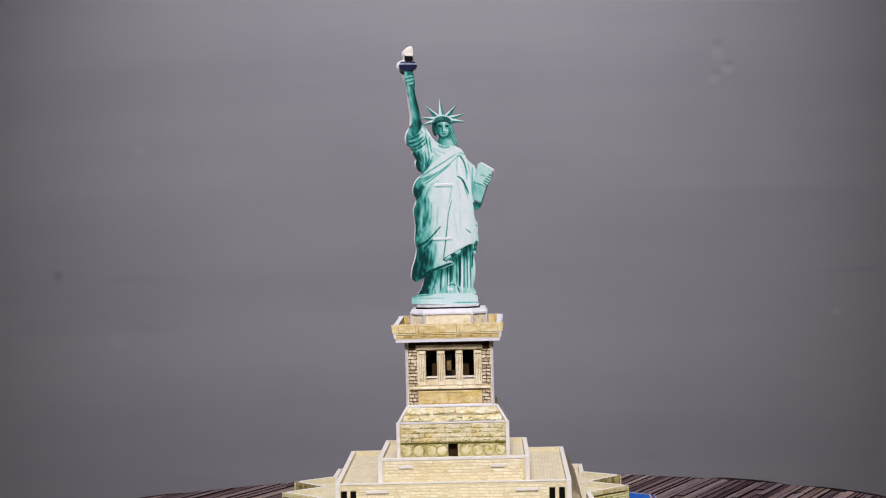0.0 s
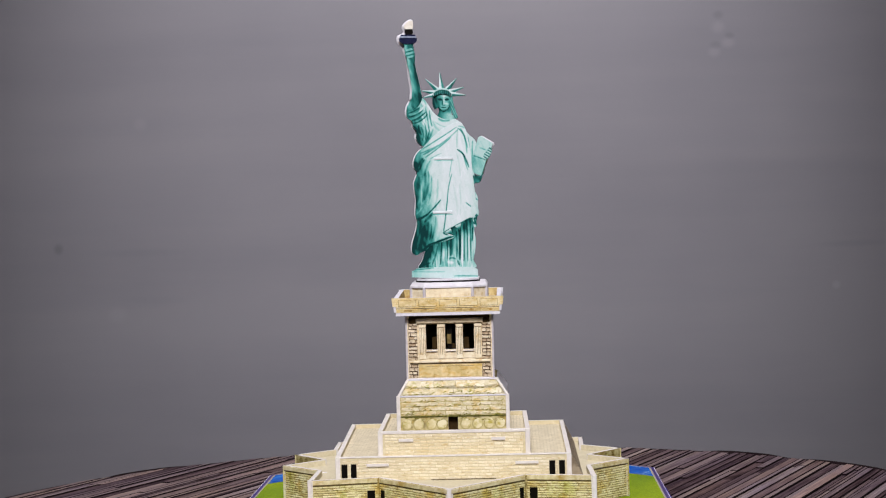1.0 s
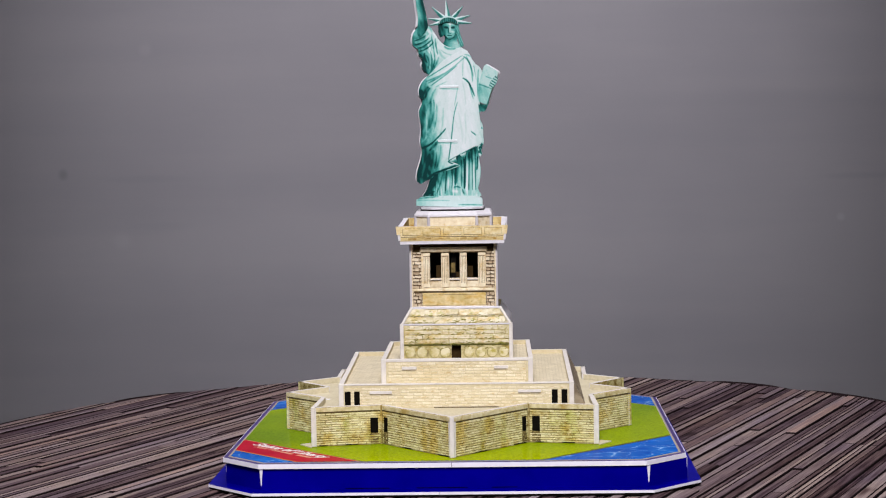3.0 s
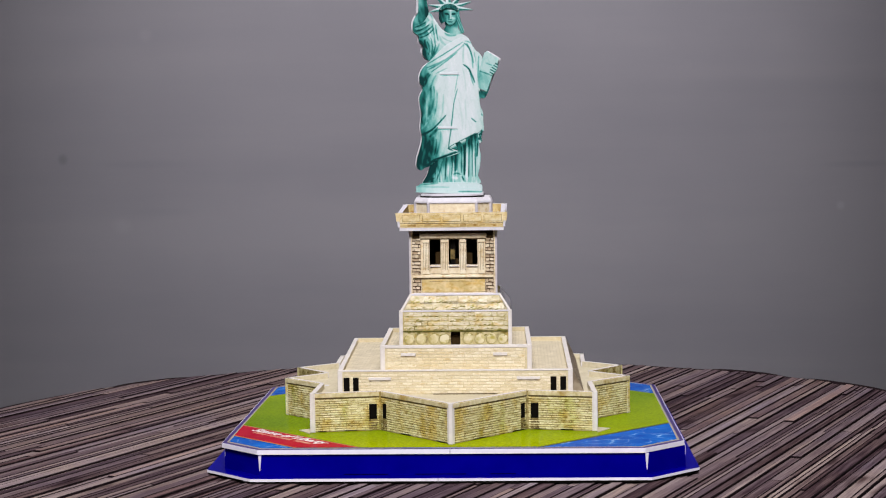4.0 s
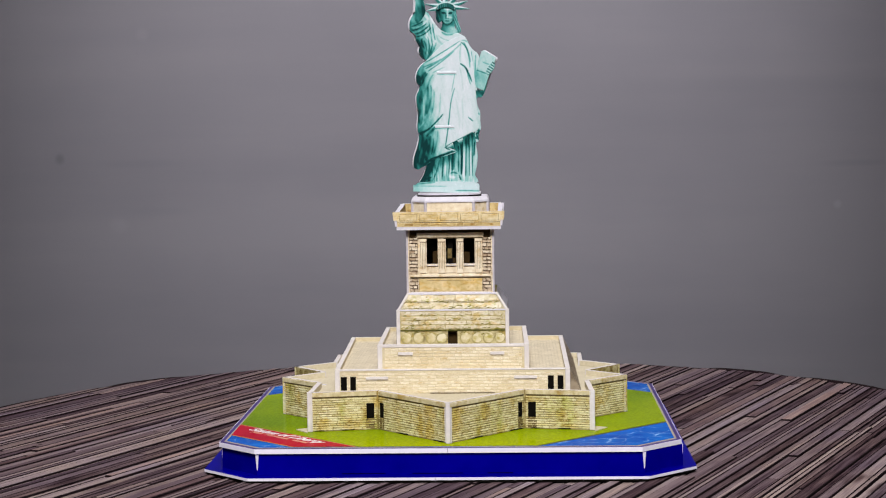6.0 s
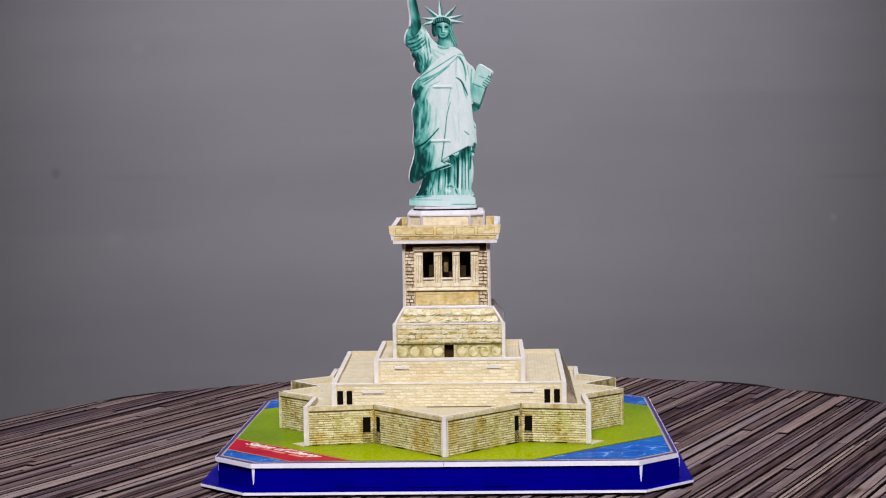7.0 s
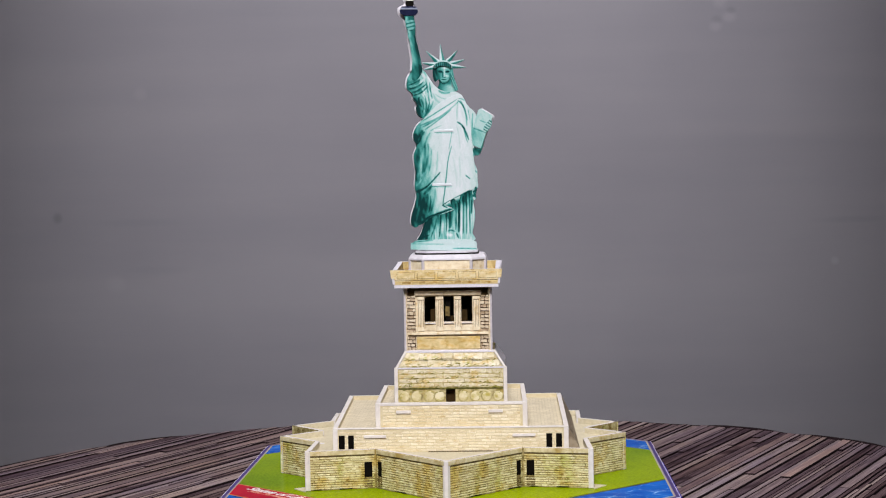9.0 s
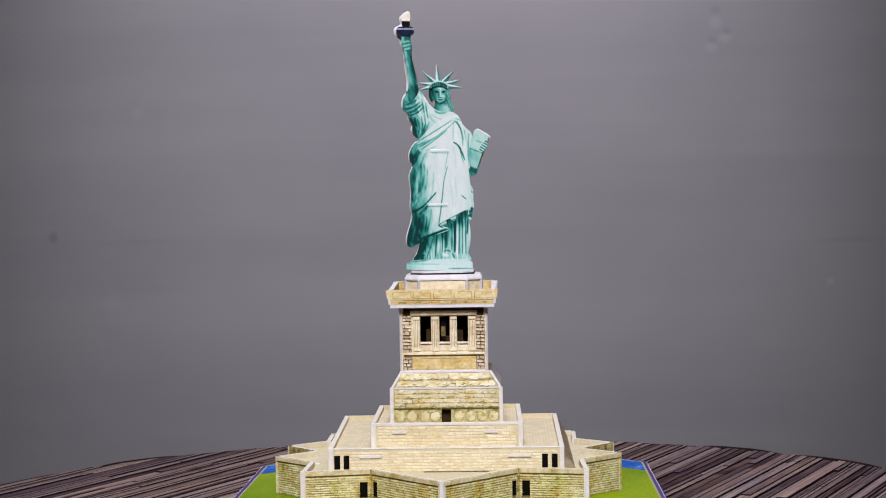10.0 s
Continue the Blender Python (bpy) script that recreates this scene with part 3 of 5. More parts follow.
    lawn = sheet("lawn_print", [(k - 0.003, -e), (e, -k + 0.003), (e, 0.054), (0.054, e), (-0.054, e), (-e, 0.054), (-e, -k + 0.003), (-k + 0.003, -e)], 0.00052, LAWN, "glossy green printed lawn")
    sheet("banner_edge", [(-k + 0.0015, -e), (-0.0734, -e), (-e, -0.0734), (-e, -k + 0.0015)][::-1], 0.00058, ORANGE_LINE, "orange line along the banner")
    banner = sheet("banner", [(-k, -e), (-0.0724, -e), (-e, -0.0724), (-e, -k)][::-1], 0.00066, RED, "crimson diagonal banner")
    for words, size, at, mat, shear in (("Statue of Liberty", 0.0082, (-0.1008, -0.0590), LETTER, 0.3), ("New York", 0.0048, (-0.0990, -0.0660), LETTER_SMALL, 0.2)):
        cu = bpy.data.curves.new("lettering", "FONT")
        cu.body, cu.size, cu.shear, cu.extrude, cu.offset = words, size, shear, 0.00004, 0.00010 if size > 0.006 else 0.00005
        tmp = bpy.data.objects.new("lettering", cu)
        scene.collection.objects.link(tmp)
        bpy.context.view_layer.update()
        me = bpy.data.meshes.new_from_object(tmp.evaluated_get(bpy.context.evaluated_depsgraph_get()))
        bpy.data.objects.remove(tmp)
        me.materials.clear()
        me.materials.append(mat)
        ob = new("lettering", me)
        ob.matrix_world = Matrix.Translation((*at, PLATE_Z + 0.00072)) @ Matrix.Rotation(radians(-45), 4, "Z")
        ob.parent = banner
        tagged(ob, "white slanted lettering" if size > 0.006 else "small pink lettering")
    for i in range(2):
        bm = bmesh.new()
        box(bm, 0.0, 0.0085 if i == 0 else 0.011, 0, 0.0022, 0, 0.00005)
        ob = part("lettering", bm, LETTER_SMALL, None, "small unreadable pink lettering")
        ob.matrix_world = Matrix.Translation((-0.0840 + 0.0085 * i, -0.0815 - 0.0085 * i, PLATE_Z + 0.0007)) @ Matrix.Rotation(radians(-45), 4, "Z")
        ob.parent = banner
    return base


display_base()


# ---- star-shaped fort ----
FORT_Z0, FORT_Z1 = PLATE_Z + 0.0006, 0.0345
HALF = [(0.0, -0.1010), (0.0360, -0.0600), (0.0700, -0.0665), (0.0690, -0.0310), (0.0895, -0.0100), (0.0705, 0.0080), (0.0880, 0.0300), (0.0685, 0.0470), (0.0690, 0.0800)]
FORT = HALF + [(-x, y) for x, y in HALF[:0:-1]]


def dark_doors(wall, m, holes):
    """Black panels set into the openings of a wall."""
    for u0, u1, v0, v1 in holes:
        bm = bmesh.new()
        box(bm, u0 - 0.0001, u1 + 0.0001, v0 - 0.0001, v1 + 0.0001, -0.0018, 0.00012)
        ob = part("door", bm, INK_SHADE_BLACK, None, "black doorway panel")
        ob.matrix_world = m
        ob.parent = wall


def star_fort():
    fort = thing("star_fort", (0, 0, FORT_Z0), "star-shaped foam-board fort wall printed with olive brick", "fort")
    walls = []
    n = len(FORT)
    for i in range(n):
        a, b = FORT[i], FORT[(i + 1) % n]
        m, length = wall_frame(a, b, FORT_Z0)
        holes = []
        if i == 0:
            holes = [(length - 0.0045, length - 0.0018, 0.0062, 0.0132)]
        elif i == n - 1:
            holes = [(0.0018, 0.0045, 0.0062, 0.0132)]
        elif i == 1:
            holes = [(0.0020, 0.0056, 0.0058, 0.0130)]
        elif i == n - 2:
            holes = [(length - 0.0056, length - 0.0020, 0.0058, 0.0130)]
        w = board("wall_board", fort, a, b, FORT_Z0, FORT_Z1, [MORTAR_FORT, FOAM_WARM, DECK], holes=holes)
        walls.append((*w, holes, i))
        dark_doors(w[0], m, holes)
    bm = bmesh.new()
    cx, cy = 0.0, -0.005
    inner = [(cx + (x - cx) * 0.965, cy + (y - cy) * 0.965) for x, y in FORT]
    prism(bm, inner, FORT_Z1 - 0.0054, FORT_Z1 - 0.0028)
    part("deck", bm, DECK, fort, "pale beige printed deck")
    for x, y in (FORT[0], FORT[2], FORT[-2]):
        bm = bmesh.new()
        x0, x1 = (x - 0.0011, x + 0.0010) if abs(x) < 0.01 else sorted((x * 1.003, x * 1.003 - math.copysign(0.0020, x)))
        box(bm, x0, x1, y - 0.0006, y + 0.0022, FORT_Z0, FORT_Z1 + 0.0002, bevel=0.0002)
        part("corner_post", bm, FOAM_WARM, fort, "white foam corner edge")
    for x, y in (FORT[4], FORT[6], FORT[-4], FORT[-6]):
        bm = bmesh.new()
        bmesh.ops.create_cone(bm, cap_ends=True, segments=8, radius1=0.0010, radius2=0.0010, depth=FORT_Z1 - FORT_Z0 - 0.0008, matrix=Matrix.Translation((x - math.copysign(0.0010, x), y, (FORT_Z0 + FORT_Z1) / 2)))
        part("corner_post", bm, BRICK_FORT, fort, "olive printed corner edge")
    for x in (-1, 1):
        bm = bmesh.new()
        prism(bm, [(x * 0.0700, -0.0700), (x * 0.0765, -0.0600), (x * 0.0700, -0.0560)][::x], FORT_Z0 - 0.0002, FORT_Z0 + 0.0003)
        part("foot_tab", bm, DECK, fort)
    return fort, walls


fort, fort_walls = star_fort()


# ---- terraces ----
def tabs(parent, spans, y, z0, z1, cx=0.0):
    for a, b in spans:
        bm = bmesh.new()
        box(bm, cx + a, cx + b, y - 0.0009, y + 0.002, z0, z1, bevel=0.0001)
        part("tab", bm, FOAM_WARM, parent, "white foam tab end")


def terrace(name, label, pts, z0, z1, deck_z, holes, floor_mat, inner_mat, edge=0.0014):
    t = thing(name, (0, 0, z0), label, "terrace")
    out = []
    for i in range(4):
        w = board("wall_board", t, pts[i], pts[(i + 1) % 4], z0, z1, [inner_mat, FOAM_WARM], holes=holes if i == 0 else (), trim=0.0024 * (i % 2))
        out.append((*w, holes if i == 0 else ()))
        if i == 0:
            dark_doors(w[0], w[1], holes)
    bm = bmesh.new()
    cx, cy = sum(p[0] for p in pts) / 4, sum(p[1] for p in pts) / 4
    prism(bm, [(cx + (x - cx) * 0.97, cy + (y - cy) * 0.97) for x, y in pts], deck_z - 0.0015, deck_z)
    part("deck", bm, floor_mat, t, "beige printed deck")
    for x, y in pts[:2]:
        s = 1 if x > 0 else -1
        bm = bmesh.new()
        box(bm, x - 0.0012 * s - 0.0012, x - 0.0012 * s + 0.0012, y - 0.0005, y + 0.0022, z0, z1 + 0.0002, bevel=0.0002)
        part("corner_post", bm, FOAM_WARM, t, "white foam corner edge")
    bm = bmesh.new()
    box(bm, pts[0][0] + 0.001, pts[1][0] - 0.001, pts[0][1] - 0.0003, pts[0][1] + 0.0023, z1 - edge, z1 + 0.0001, bevel=0.0002)
    part("top_edge", bm, FOAM_WARM, t, "white foam top edge")
    return t, out


T1_Z0, T1_Z1 = FORT_Z1 - 0.0028, 0.0437
T1_Y = -0.052
t1_holes = [(0.0030, 0.0058, 0.0018, 0.0084), (0.0077, 0.0103, 0.0018, 0.0084), (0.1057, 0.1084, 0.0018, 0.0084), (0.1105, 0.1132, 0.0018, 0.0084)]
lower, lower_walls = terrace("lower_terrace", "lower foam-board terrace printed with cream brick", [(-0.0578, T1_Y), (0.0588, T1_Y), (0.0588, 0.0860), (-0.0615, 0.0850)], T1_Z0, T1_Z1, T1_Z1 - 0.0022, t1_holes, PAVING, MORTAR_PALE, edge=0.0006)
tabs(lower, [(-0.0424, -0.0313), (0.0311, 0.0425)], T1_Y, T1_Z1 - 0.0048, T1_Z1 - 0.0034)
# dark strip painting the contact shade where the terrace wall meets the deck
bm = bmesh.new()
box(bm, -0.0105, 0.0215, T1_Y - 0.0010, T1_Y + 0.001, T1_Z0 - 0.0002, T1_Z0 + 0.0003)
part("foot_gap", bm, TAN_DARK, lower, "dark strip painted as shade along the board foot")
# the ramp board that leans against the side of the lower terrace
bm = bmesh.new()
ends = []
for y in (T1_Y + 0.0012, 0.0840):
    ends.append([bm.verts.new(q) for q in ((0.0580, y, T1_Z0), (0.0645, y, T1_Z0), (0.0589, y, T1_Z1 - 0.0006))])
for k in range(3):
    bm.faces.new((ends[0][k], ends[0][(k + 1) % 3], ends[1][(k + 1) % 3], ends[1][k]))
bm.faces.new(ends[0])
bm.faces.new(ends[1][::-1])
side_slope = part("side_slope", bm, BRICK_GREY, lower, "sloping grey-brown brick side board")
bm = bmesh.new()
box(bm, -0.0755, -0.0655, -0.0207, -0.0196, FORT_Z1 - 0.0030, FORT_Z1 - 0.0024)
part("deck_seam", bm, FOAM, fort, "white foam seam across the deck")
T2_Z0, T2_Z1, T2_Y = T1_Z1 - 0.0022, 0.0543, -0.0380
upper, upper_walls = terrace("upper_terrace", "upper foam-board terrace printed with cream brick", [(-0.0375, T2_Y), (0.0388, T2_Y), (0.0378, 0.0430), (-0.0385, 0.0420)], T2_Z0, T2_Z1, T2_Z1 - 0.0022, (), PAVING, MORTAR_PALE)
tabs(upper, [(-0.0271, -0.0197), (0.0193, 0.0264)], T2_Y, T2_Z1 - 0.0052, T2_Z1 - 0.0037)


# ---- pedestal ----
P_Z0, P_Z1, P_Z2, P_A = T2_Z1 - 0.0022, 0.0704, 0.0787, 0.0277
P_X = 0.0003


def square(a, cx, cy=0.0):
    return [(cx - a, cy - a), (cx + a, cy - a), (cx + a, cy + a), (cx - a, cy + a)]


def plinth():
    t = thing("pedestal_plinth", (P_X, 0, P_Z0), "foam-board pedestal plinth printed with yellowish rubble stone", "plinth")
    pts = square(P_A, P_X)
    door = (P_A - 0.0026, P_A + 0.0023, 0.0, 0.0602 - P_Z0)
    for i in range(4):
        w, m, length = board("wall_board", t, pts[i], pts[(i + 1) % 4], P_Z0, P_Z1, [STONE_JOINT, FOAM], holes=[door] if i == 0 else (), trim=0.0024 * (i % 2))
        if i == 0:
            front = (w, m, length, door)
    top = square(0.0226, P_X - 0.0002)
    for i in range(4):
        a, b, c, d = pts[i], pts[(i + 1) % 4], top[(i + 1) % 4], top[i]
        bm = bmesh.new()
        low = [bm.verts.new((*q, P_Z1 + 0.0004)) for q in (a, b)] + [bm.verts.new((*q, P_Z2)) for q in (c, d)]
        f = bm.faces.new(low)
        bmesh.ops.solidify(bm, geom=[f], thickness=0.0016)
        w = part("slope_board", bm, FOAM if i == 1 else STONE_PALE, t, "sloping board printed with rough stone")
        if i == 0:
            slope_front = w
    for x, s in ((pts[0][0], -1), (pts[1][0], 1)):
        bm = bmesh.new()
        box(bm, x - 0.0010, x + 0.0009, -P_A - 0.0004, -P_A + 0.002, P_Z0, P_Z1 + 0.0006, bevel=0.0002)
        part("corner_post", bm, FOAM_WARM, t, "white foam corner edge")
        bm = bmesh.new()
        a, b = Vector((x, -P_A, P_Z1)), Vector((P_X - 0.0002 + s * 0.0226, -0.0226, P_Z2))
        bmesh.ops.create_cone(bm, cap_ends=True, segments=8, radius1=0.0007, radius2=0.0007, depth=(b - a).length, matrix=Matrix.Translation((a + b) / 2) @ (b - a).to_track_quat("Z", "Y").to_matrix().to_4x4())
        part("hip_edge", bm, FOAM_WARM, t, "white foam hip edge")
    bm = bmesh.new()
    box(bm, P_X - P_A, P_X + P_A, -P_A - 0.0003, -P_A + 0.0015, P_Z1 - 0.0002, P_Z1 + 0.0006, bevel=0.0001)
    part("ledge", bm, FOAM, t, "white foam ledge")
    bm = bmesh.new()
    box(bm, P_X - 0.0228, P_X + 0.0226, -0.0232, -0.0205, P_Z2 - 0.0007, P_Z2 + 0.0002, bevel=0.0001)
    part("top_edge", bm, FOAM, t, "white foam top edge")
    bm = bmesh.new()
    box(bm, P_X - 0.0027, P_X + 0.0024, -P_A + 0.0035, -P_A + 0.005, P_Z0, 0.0602)
    part("door", bm, DOOR_SHADE_BROWN, t, "dark brown door in the plinth")
    bm = bmesh.new()
    box(bm, P_X - P_A + 0.001, P_X + P_A - 0.001, -P_A - 0.0003, -P_A + 0.001, 0.0599, 0.0606)
    part("string_course", bm, MOSS_DARK, t, "mossy dark string course")
    for u in (-0.0236, -0.0176, -0.0112, -0.0058, 0.0063, 0.0123, 0.0181, 0.0238):
        bm = bmesh.new()
        r = 0.00265 if abs(u) < 0.02 else 0.0025
        bmesh.ops.create_uvsphere(bm, u_segments=20, v_segments=10, radius=1.0, matrix=Matrix.Translation((P_X + u, -P_A, 0.0563)) @ Matrix.Diagonal((r, 0.00035, r, 1)))
        disc = part("medallion", bm, STONE, t, "round yellowish stone disc", smooth=True)
        bm = bmesh.new()
        bmesh.ops.create_cone(bm, cap_ends=True, segments=24, radius1=r + 0.00008, radius2=r + 0.00008, depth=0.0003, matrix=Matrix.Translation((P_X + u - 0.0002, -P_A, 0.0560)) @ Matrix.Rotation(radians(90), 4, "X"))
        part("outline", bm, DISC_LINE, disc, "olive outline")
    return t, front, slope_front


_, plinth_front, slope_front = plinth()


TW_X, TW_A, TW_Z0, TW_Z1 = -0.0008, 0.0215, 0.0785, 0.1112


def tower():
    t = thing("pedestal_tower", (TW_X, 0, TW_Z0), "foam-board pedestal tower with three dark openings between fluted pilasters", "pedestal")
    pts = square(TW_A, TW_X)
    c = TW_A
    holes = [(c + u0, c + u1, 0.0151, 0.0283) for u0, u1 in ((-0.0120, -0.0063), (-0.0022, 0.0032), (0.0068, 0.0125))]
    walls = []
    for i in range(4):
        walls.append(board("wall_board", t, pts[i], pts[(i + 1) % 4], TW_Z0, TW_Z1, [TRIM_TAN if i == 0 else STONE_JOINT, FOAM_SHADED], holes=holes if i == 0 else (), trim=0.0024 * (i % 2)))
    w, m, length = walls[0]
    y = -TW_A

    def slab(name, u0, u1, v0, v1, d, mat, label=""):
        bm = bmesh.new()
        box(bm, TW_X + u0, TW_X + u1, y - d, y + 0.0004, TW_Z0 + v0, TW_Z0 + v1, bevel=min(0.00012, d * 0.4))
        return part(name, bm, mat, t, label)

    # pilasters with their flutes, capitals and sills
    for u0, u1 in ((-0.0154, -0.0121), (-0.0060, -0.0025), (0.0035, 0.0066), (0.0128, 0.0160)):
        p = slab("pilaster", u0, u1, 0.0105, 0.0272, 0.0006, TRIM_TAN, "fluted tan pilaster")
        k = 4
        for i in range(k):
            bm = bmesh.new()
            x = TW_X + u0 + (i + 0.5) * (u1 - u0) / k
            box(bm, x - 0.00010, x + 0.00010, y - 0.00068, y - 0.0005, TW_Z0 + 0.0125, TW_Z0 + 0.0262)
            part("flute", bm, FLUTE, p)
        slab("capital", u0 - 0.0002, u1 + 0.0002, 0.0268, 0.0280, 0.0007, TRIM_TAN)
        slab("capital_line", u0, u1, 0.0262, 0.0266, 0.00075, FLUTE)
    for u0, u1 in ((-0.0120, -0.0063), (-0.0022, 0.0032), (0.0068, 0.0125)):
        slab("sill", u0, u1, 0.0142, 0.0147, 0.0007, FOAM_WARM, "pale foam sill")
        slab("sill_panel", u0, u1, 0.0106, 0.0136, 0.0003, TRIM_TAN)
        slab("sill_line", u0, u1, 0.0136, 0.0138, 0.0004, FLUTE)
    slab("lintel", -0.0166, 0.0168, 0.0287, 0.0310, 0.0005, TRIM_TAN)
    slab("lintel_line", -0.0166, 0.0168, 0.0282, 0.0287, 0.0007, TAN_DARK)
    # band and corners hold brown print and the painted shade under the balcony
    slab("dark_band", -0.0206, 0.0206, 0.0311, 0.0326, 0.0003, DOOR_SHADE_BROWN, "dark brown band of print and painted balcony shade")
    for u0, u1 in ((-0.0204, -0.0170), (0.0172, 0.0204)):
        slab("dark_corner", u0, u1, 0.0286, 0.0311, 0.0005, DOOR_SHADE_BROWN)
    slab("string_course", -0.0205, 0.0205, 0.0086, 0.0096, 0.0007, TRIM_TAN)
    slab("string_line", -0.0205, 0.0205, 0.0079, 0.0085, 0.0004, TAN_DARK)
    slab("base_panel", -0.0160, 0.0162, 0.0012, 0.0076, 0.0003, OCHRE, "yellowish stained stone panel")
    for u0, u1, v0, v1 in ((-0.0162, -0.0160, 0.0010, 0.0078), (0.0162, 0.0164, 0.0010, 0.0078), (-0.0120, 0.0122, 0.0066, 0.0068)):
        slab("panel_line", u0, u1, v0, v1, 0.0004, FLUTE)
    slab("base_line", -0.0205, 0.0205, 0.0, 0.0007, 0.0005, FOAM)
    for x in (pts[0][0], pts[1][0]):
        bm = bmesh.new()
        s = -1 if x < 0 else 1
        box(bm, x - 0.0006 + s * 0.0004, x + 0.0006 + s * 0.0004, y + 0.0001, y + 0.0022, TW_Z0, TW_Z1, bevel=0.0002)
        part("corner_post", bm, FOAM_SHADED, t, "white foam corner edge")
    # inner boards are coloured black to paint the shade behind the openings
    bm = bmesh.new()
    prism(bm, square(TW_A - 0.003, TW_X), TW_Z0, TW_Z0 + 0.001)
    part("floor_board", bm, INK_SHADE_BLACK, t, "inner floor blackened for the shade inside")
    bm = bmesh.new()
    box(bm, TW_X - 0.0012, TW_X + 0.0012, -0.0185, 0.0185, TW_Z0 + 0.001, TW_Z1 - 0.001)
    part("inner_board", bm, INK_SHADE_BLACK, t, "inner cross board blackened for the shade inside")
    for u0, u1, v0, v1, m_in in ((-0.0014, 0.0008, 0.0178, 0.0228, DEEP_BROWN), (-0.0090, -0.0066, 0.0152, 0.0215, DOOR_SHADE_BROWN), (0.0070, 0.0098, 0.0152, 0.0210, DOOR_SHADE_BROWN), (0.0008, 0.0030, 0.0152, 0.0180, DOOR_SHADE_BROWN)):
        bm = bmesh.new()
        near = -TW_A + (0.0024 if m_in == DEEP_BROWN else 0.0032)
        box(bm, TW_X + u0, TW_X + u1, near, near + 0.0005, TW_Z0 + v0, TW_Z0 + v1)
        part("inner_tab", bm, m_in, t, "printed tab behind the opening")
    return t, walls


_, tower_walls = tower()


def balcony():
    t = thing("balcony_tray", (TW_X, 0, TW_Z1), "foam-board balcony tray with ochre block parapet", "balcony")
    cx = -0.0012
    bm = bmesh.new()
    prism(bm, square(0.0264, cx), TW_Z1 + 0.0002, TW_Z1 + 0.0017)
    part("floor_board", bm, FOAM, t, "white foam floor board")
    z0, z1, lo, hi = TW_Z1 + 0.0018, 0.1206, 0.0264, 0.0272
    pts = square(lo, cx)
    walls = []
    rise = 0.0020  # rear parapet raised a little to fit the camera's view
    for i in range(4):
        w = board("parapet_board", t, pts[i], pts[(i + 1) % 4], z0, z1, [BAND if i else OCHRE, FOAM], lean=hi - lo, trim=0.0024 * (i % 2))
        walls.append(w)
        for v in w[0].data.vertices:
            if v.co.z > (z0 + z1) / 2:
                v.co.z += rise * max(0.0, min(1.0, (v.co.y + hi) / (2 * hi))) if i else 0.0
    # slanting corner edges that stand past the parapet: bare foam, printed on the upper half in front
    for sx in (-1, 1):
        for sy in (-1, 1):
            a, b = Vector((cx + sx * (lo + 0.0002), sy * lo, z0 + 0.0003)), Vector((cx + sx * (hi + 0.0002), sy * (hi - 0.0002), z1 - 0.0002 + (rise if sy > 0 else 0.0)))
            for f0, f1, mat, d, text in ((0.0, 1.0, FOAM, 0.00055, "white foam corner edge"), (0.42, 1.02, OCHRE, 0.00095, "ochre printed corner tab"))[: 1 if sy > 0 else 2]:
                bm = bmesh.new()
                vs = []
                for q in (a.lerp(b, f0), a.lerp(b, f1)):
                    vs += [bm.verts.new((q.x + ex * d, q.y + ey * d, q.z)) for ex, ey in ((-1, -1), (1, -1), (1, 1), (-1, 1))]
                for k in range(4):
                    bm.faces.new((vs[k], vs[(k + 1) % 4], vs[4 + (k + 1) % 4], vs[4 + k]))
                bm.faces.new(vs[3::-1])
                bm.faces.new(vs[4:])
                part("corner_post", bm, mat, t, text)
    return t, walls, (z0, z1, lo, hi, cx)


_, balcony_walls, BALC = balcony()


def statue_stand():
    t = thing("statue_stand", (-0.0008, 0, TW_Z1 + 0.0022), "low octagonal foam-board stand with white top", "stand")
    cx = -0.0009
    ring = octagon(0.0193, 0.0070, cx=cx)
    z0, z1 = TW_Z1 + 0.0022, 0.1264
    low = z1 - 0.0014
    for i in range(8):
        a, b = ring[i], ring[(i + 1) % 8]
        board("side_board", t, a, b, z0, low, [TRIM_TAN, FOAM], thick=0.002)
    for x, y in ring:
        bm = bmesh.new()
        bmesh.ops.create_cone(bm, cap_ends=True, segments=8, radius1=0.0008, radius2=0.0008, depth=low - z0, matrix=Matrix.Translation((x, y, (z0 + low) / 2)))
        part("corner_post", bm, FOAM_SHADED, t, "white foam corner edge")
    bm = bmesh.new()
    wide, narrow = octagon(0.0199, 0.0072, cx=cx), octagon(0.0188, 0.0068, cx=cx)
    rings = [[bm.verts.new((x, y, z)) for x, y in pts] for pts, z in ((wide, low), (wide, low + 0.0009), (narrow, z1 + 0.0013))]
    for lower_ring, upper_ring in zip(rings, rings[1:]):
        for k in range(8):
            bm.faces.new((lower_ring[k], lower_ring[(k + 1) % 8], upper_ring[(k + 1) % 8], upper_ring[k]))
    bm.faces.new(rings[0][::-1])
    bm.faces.new(rings[2])
    part("top_board", bm, FOAM, t, "white foam top board")
    # black board put in for the shaded gap between the white boards
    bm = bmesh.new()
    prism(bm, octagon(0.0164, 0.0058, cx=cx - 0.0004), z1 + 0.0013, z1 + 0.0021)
    part("spacer_board", bm, INK_SHADE_BLACK, t, "thin black board painted as the shade of the gap")
    bm = bmesh.new()
    prism(bm, octagon(0.0160, 0.0056, cx=cx - 0.0004), z1 + 0.0021, z1 + 0.0030)
    part("upper_board", bm, FOAM, t, "smaller white foam board")
    return z1 + 0.0030


statue_stand()


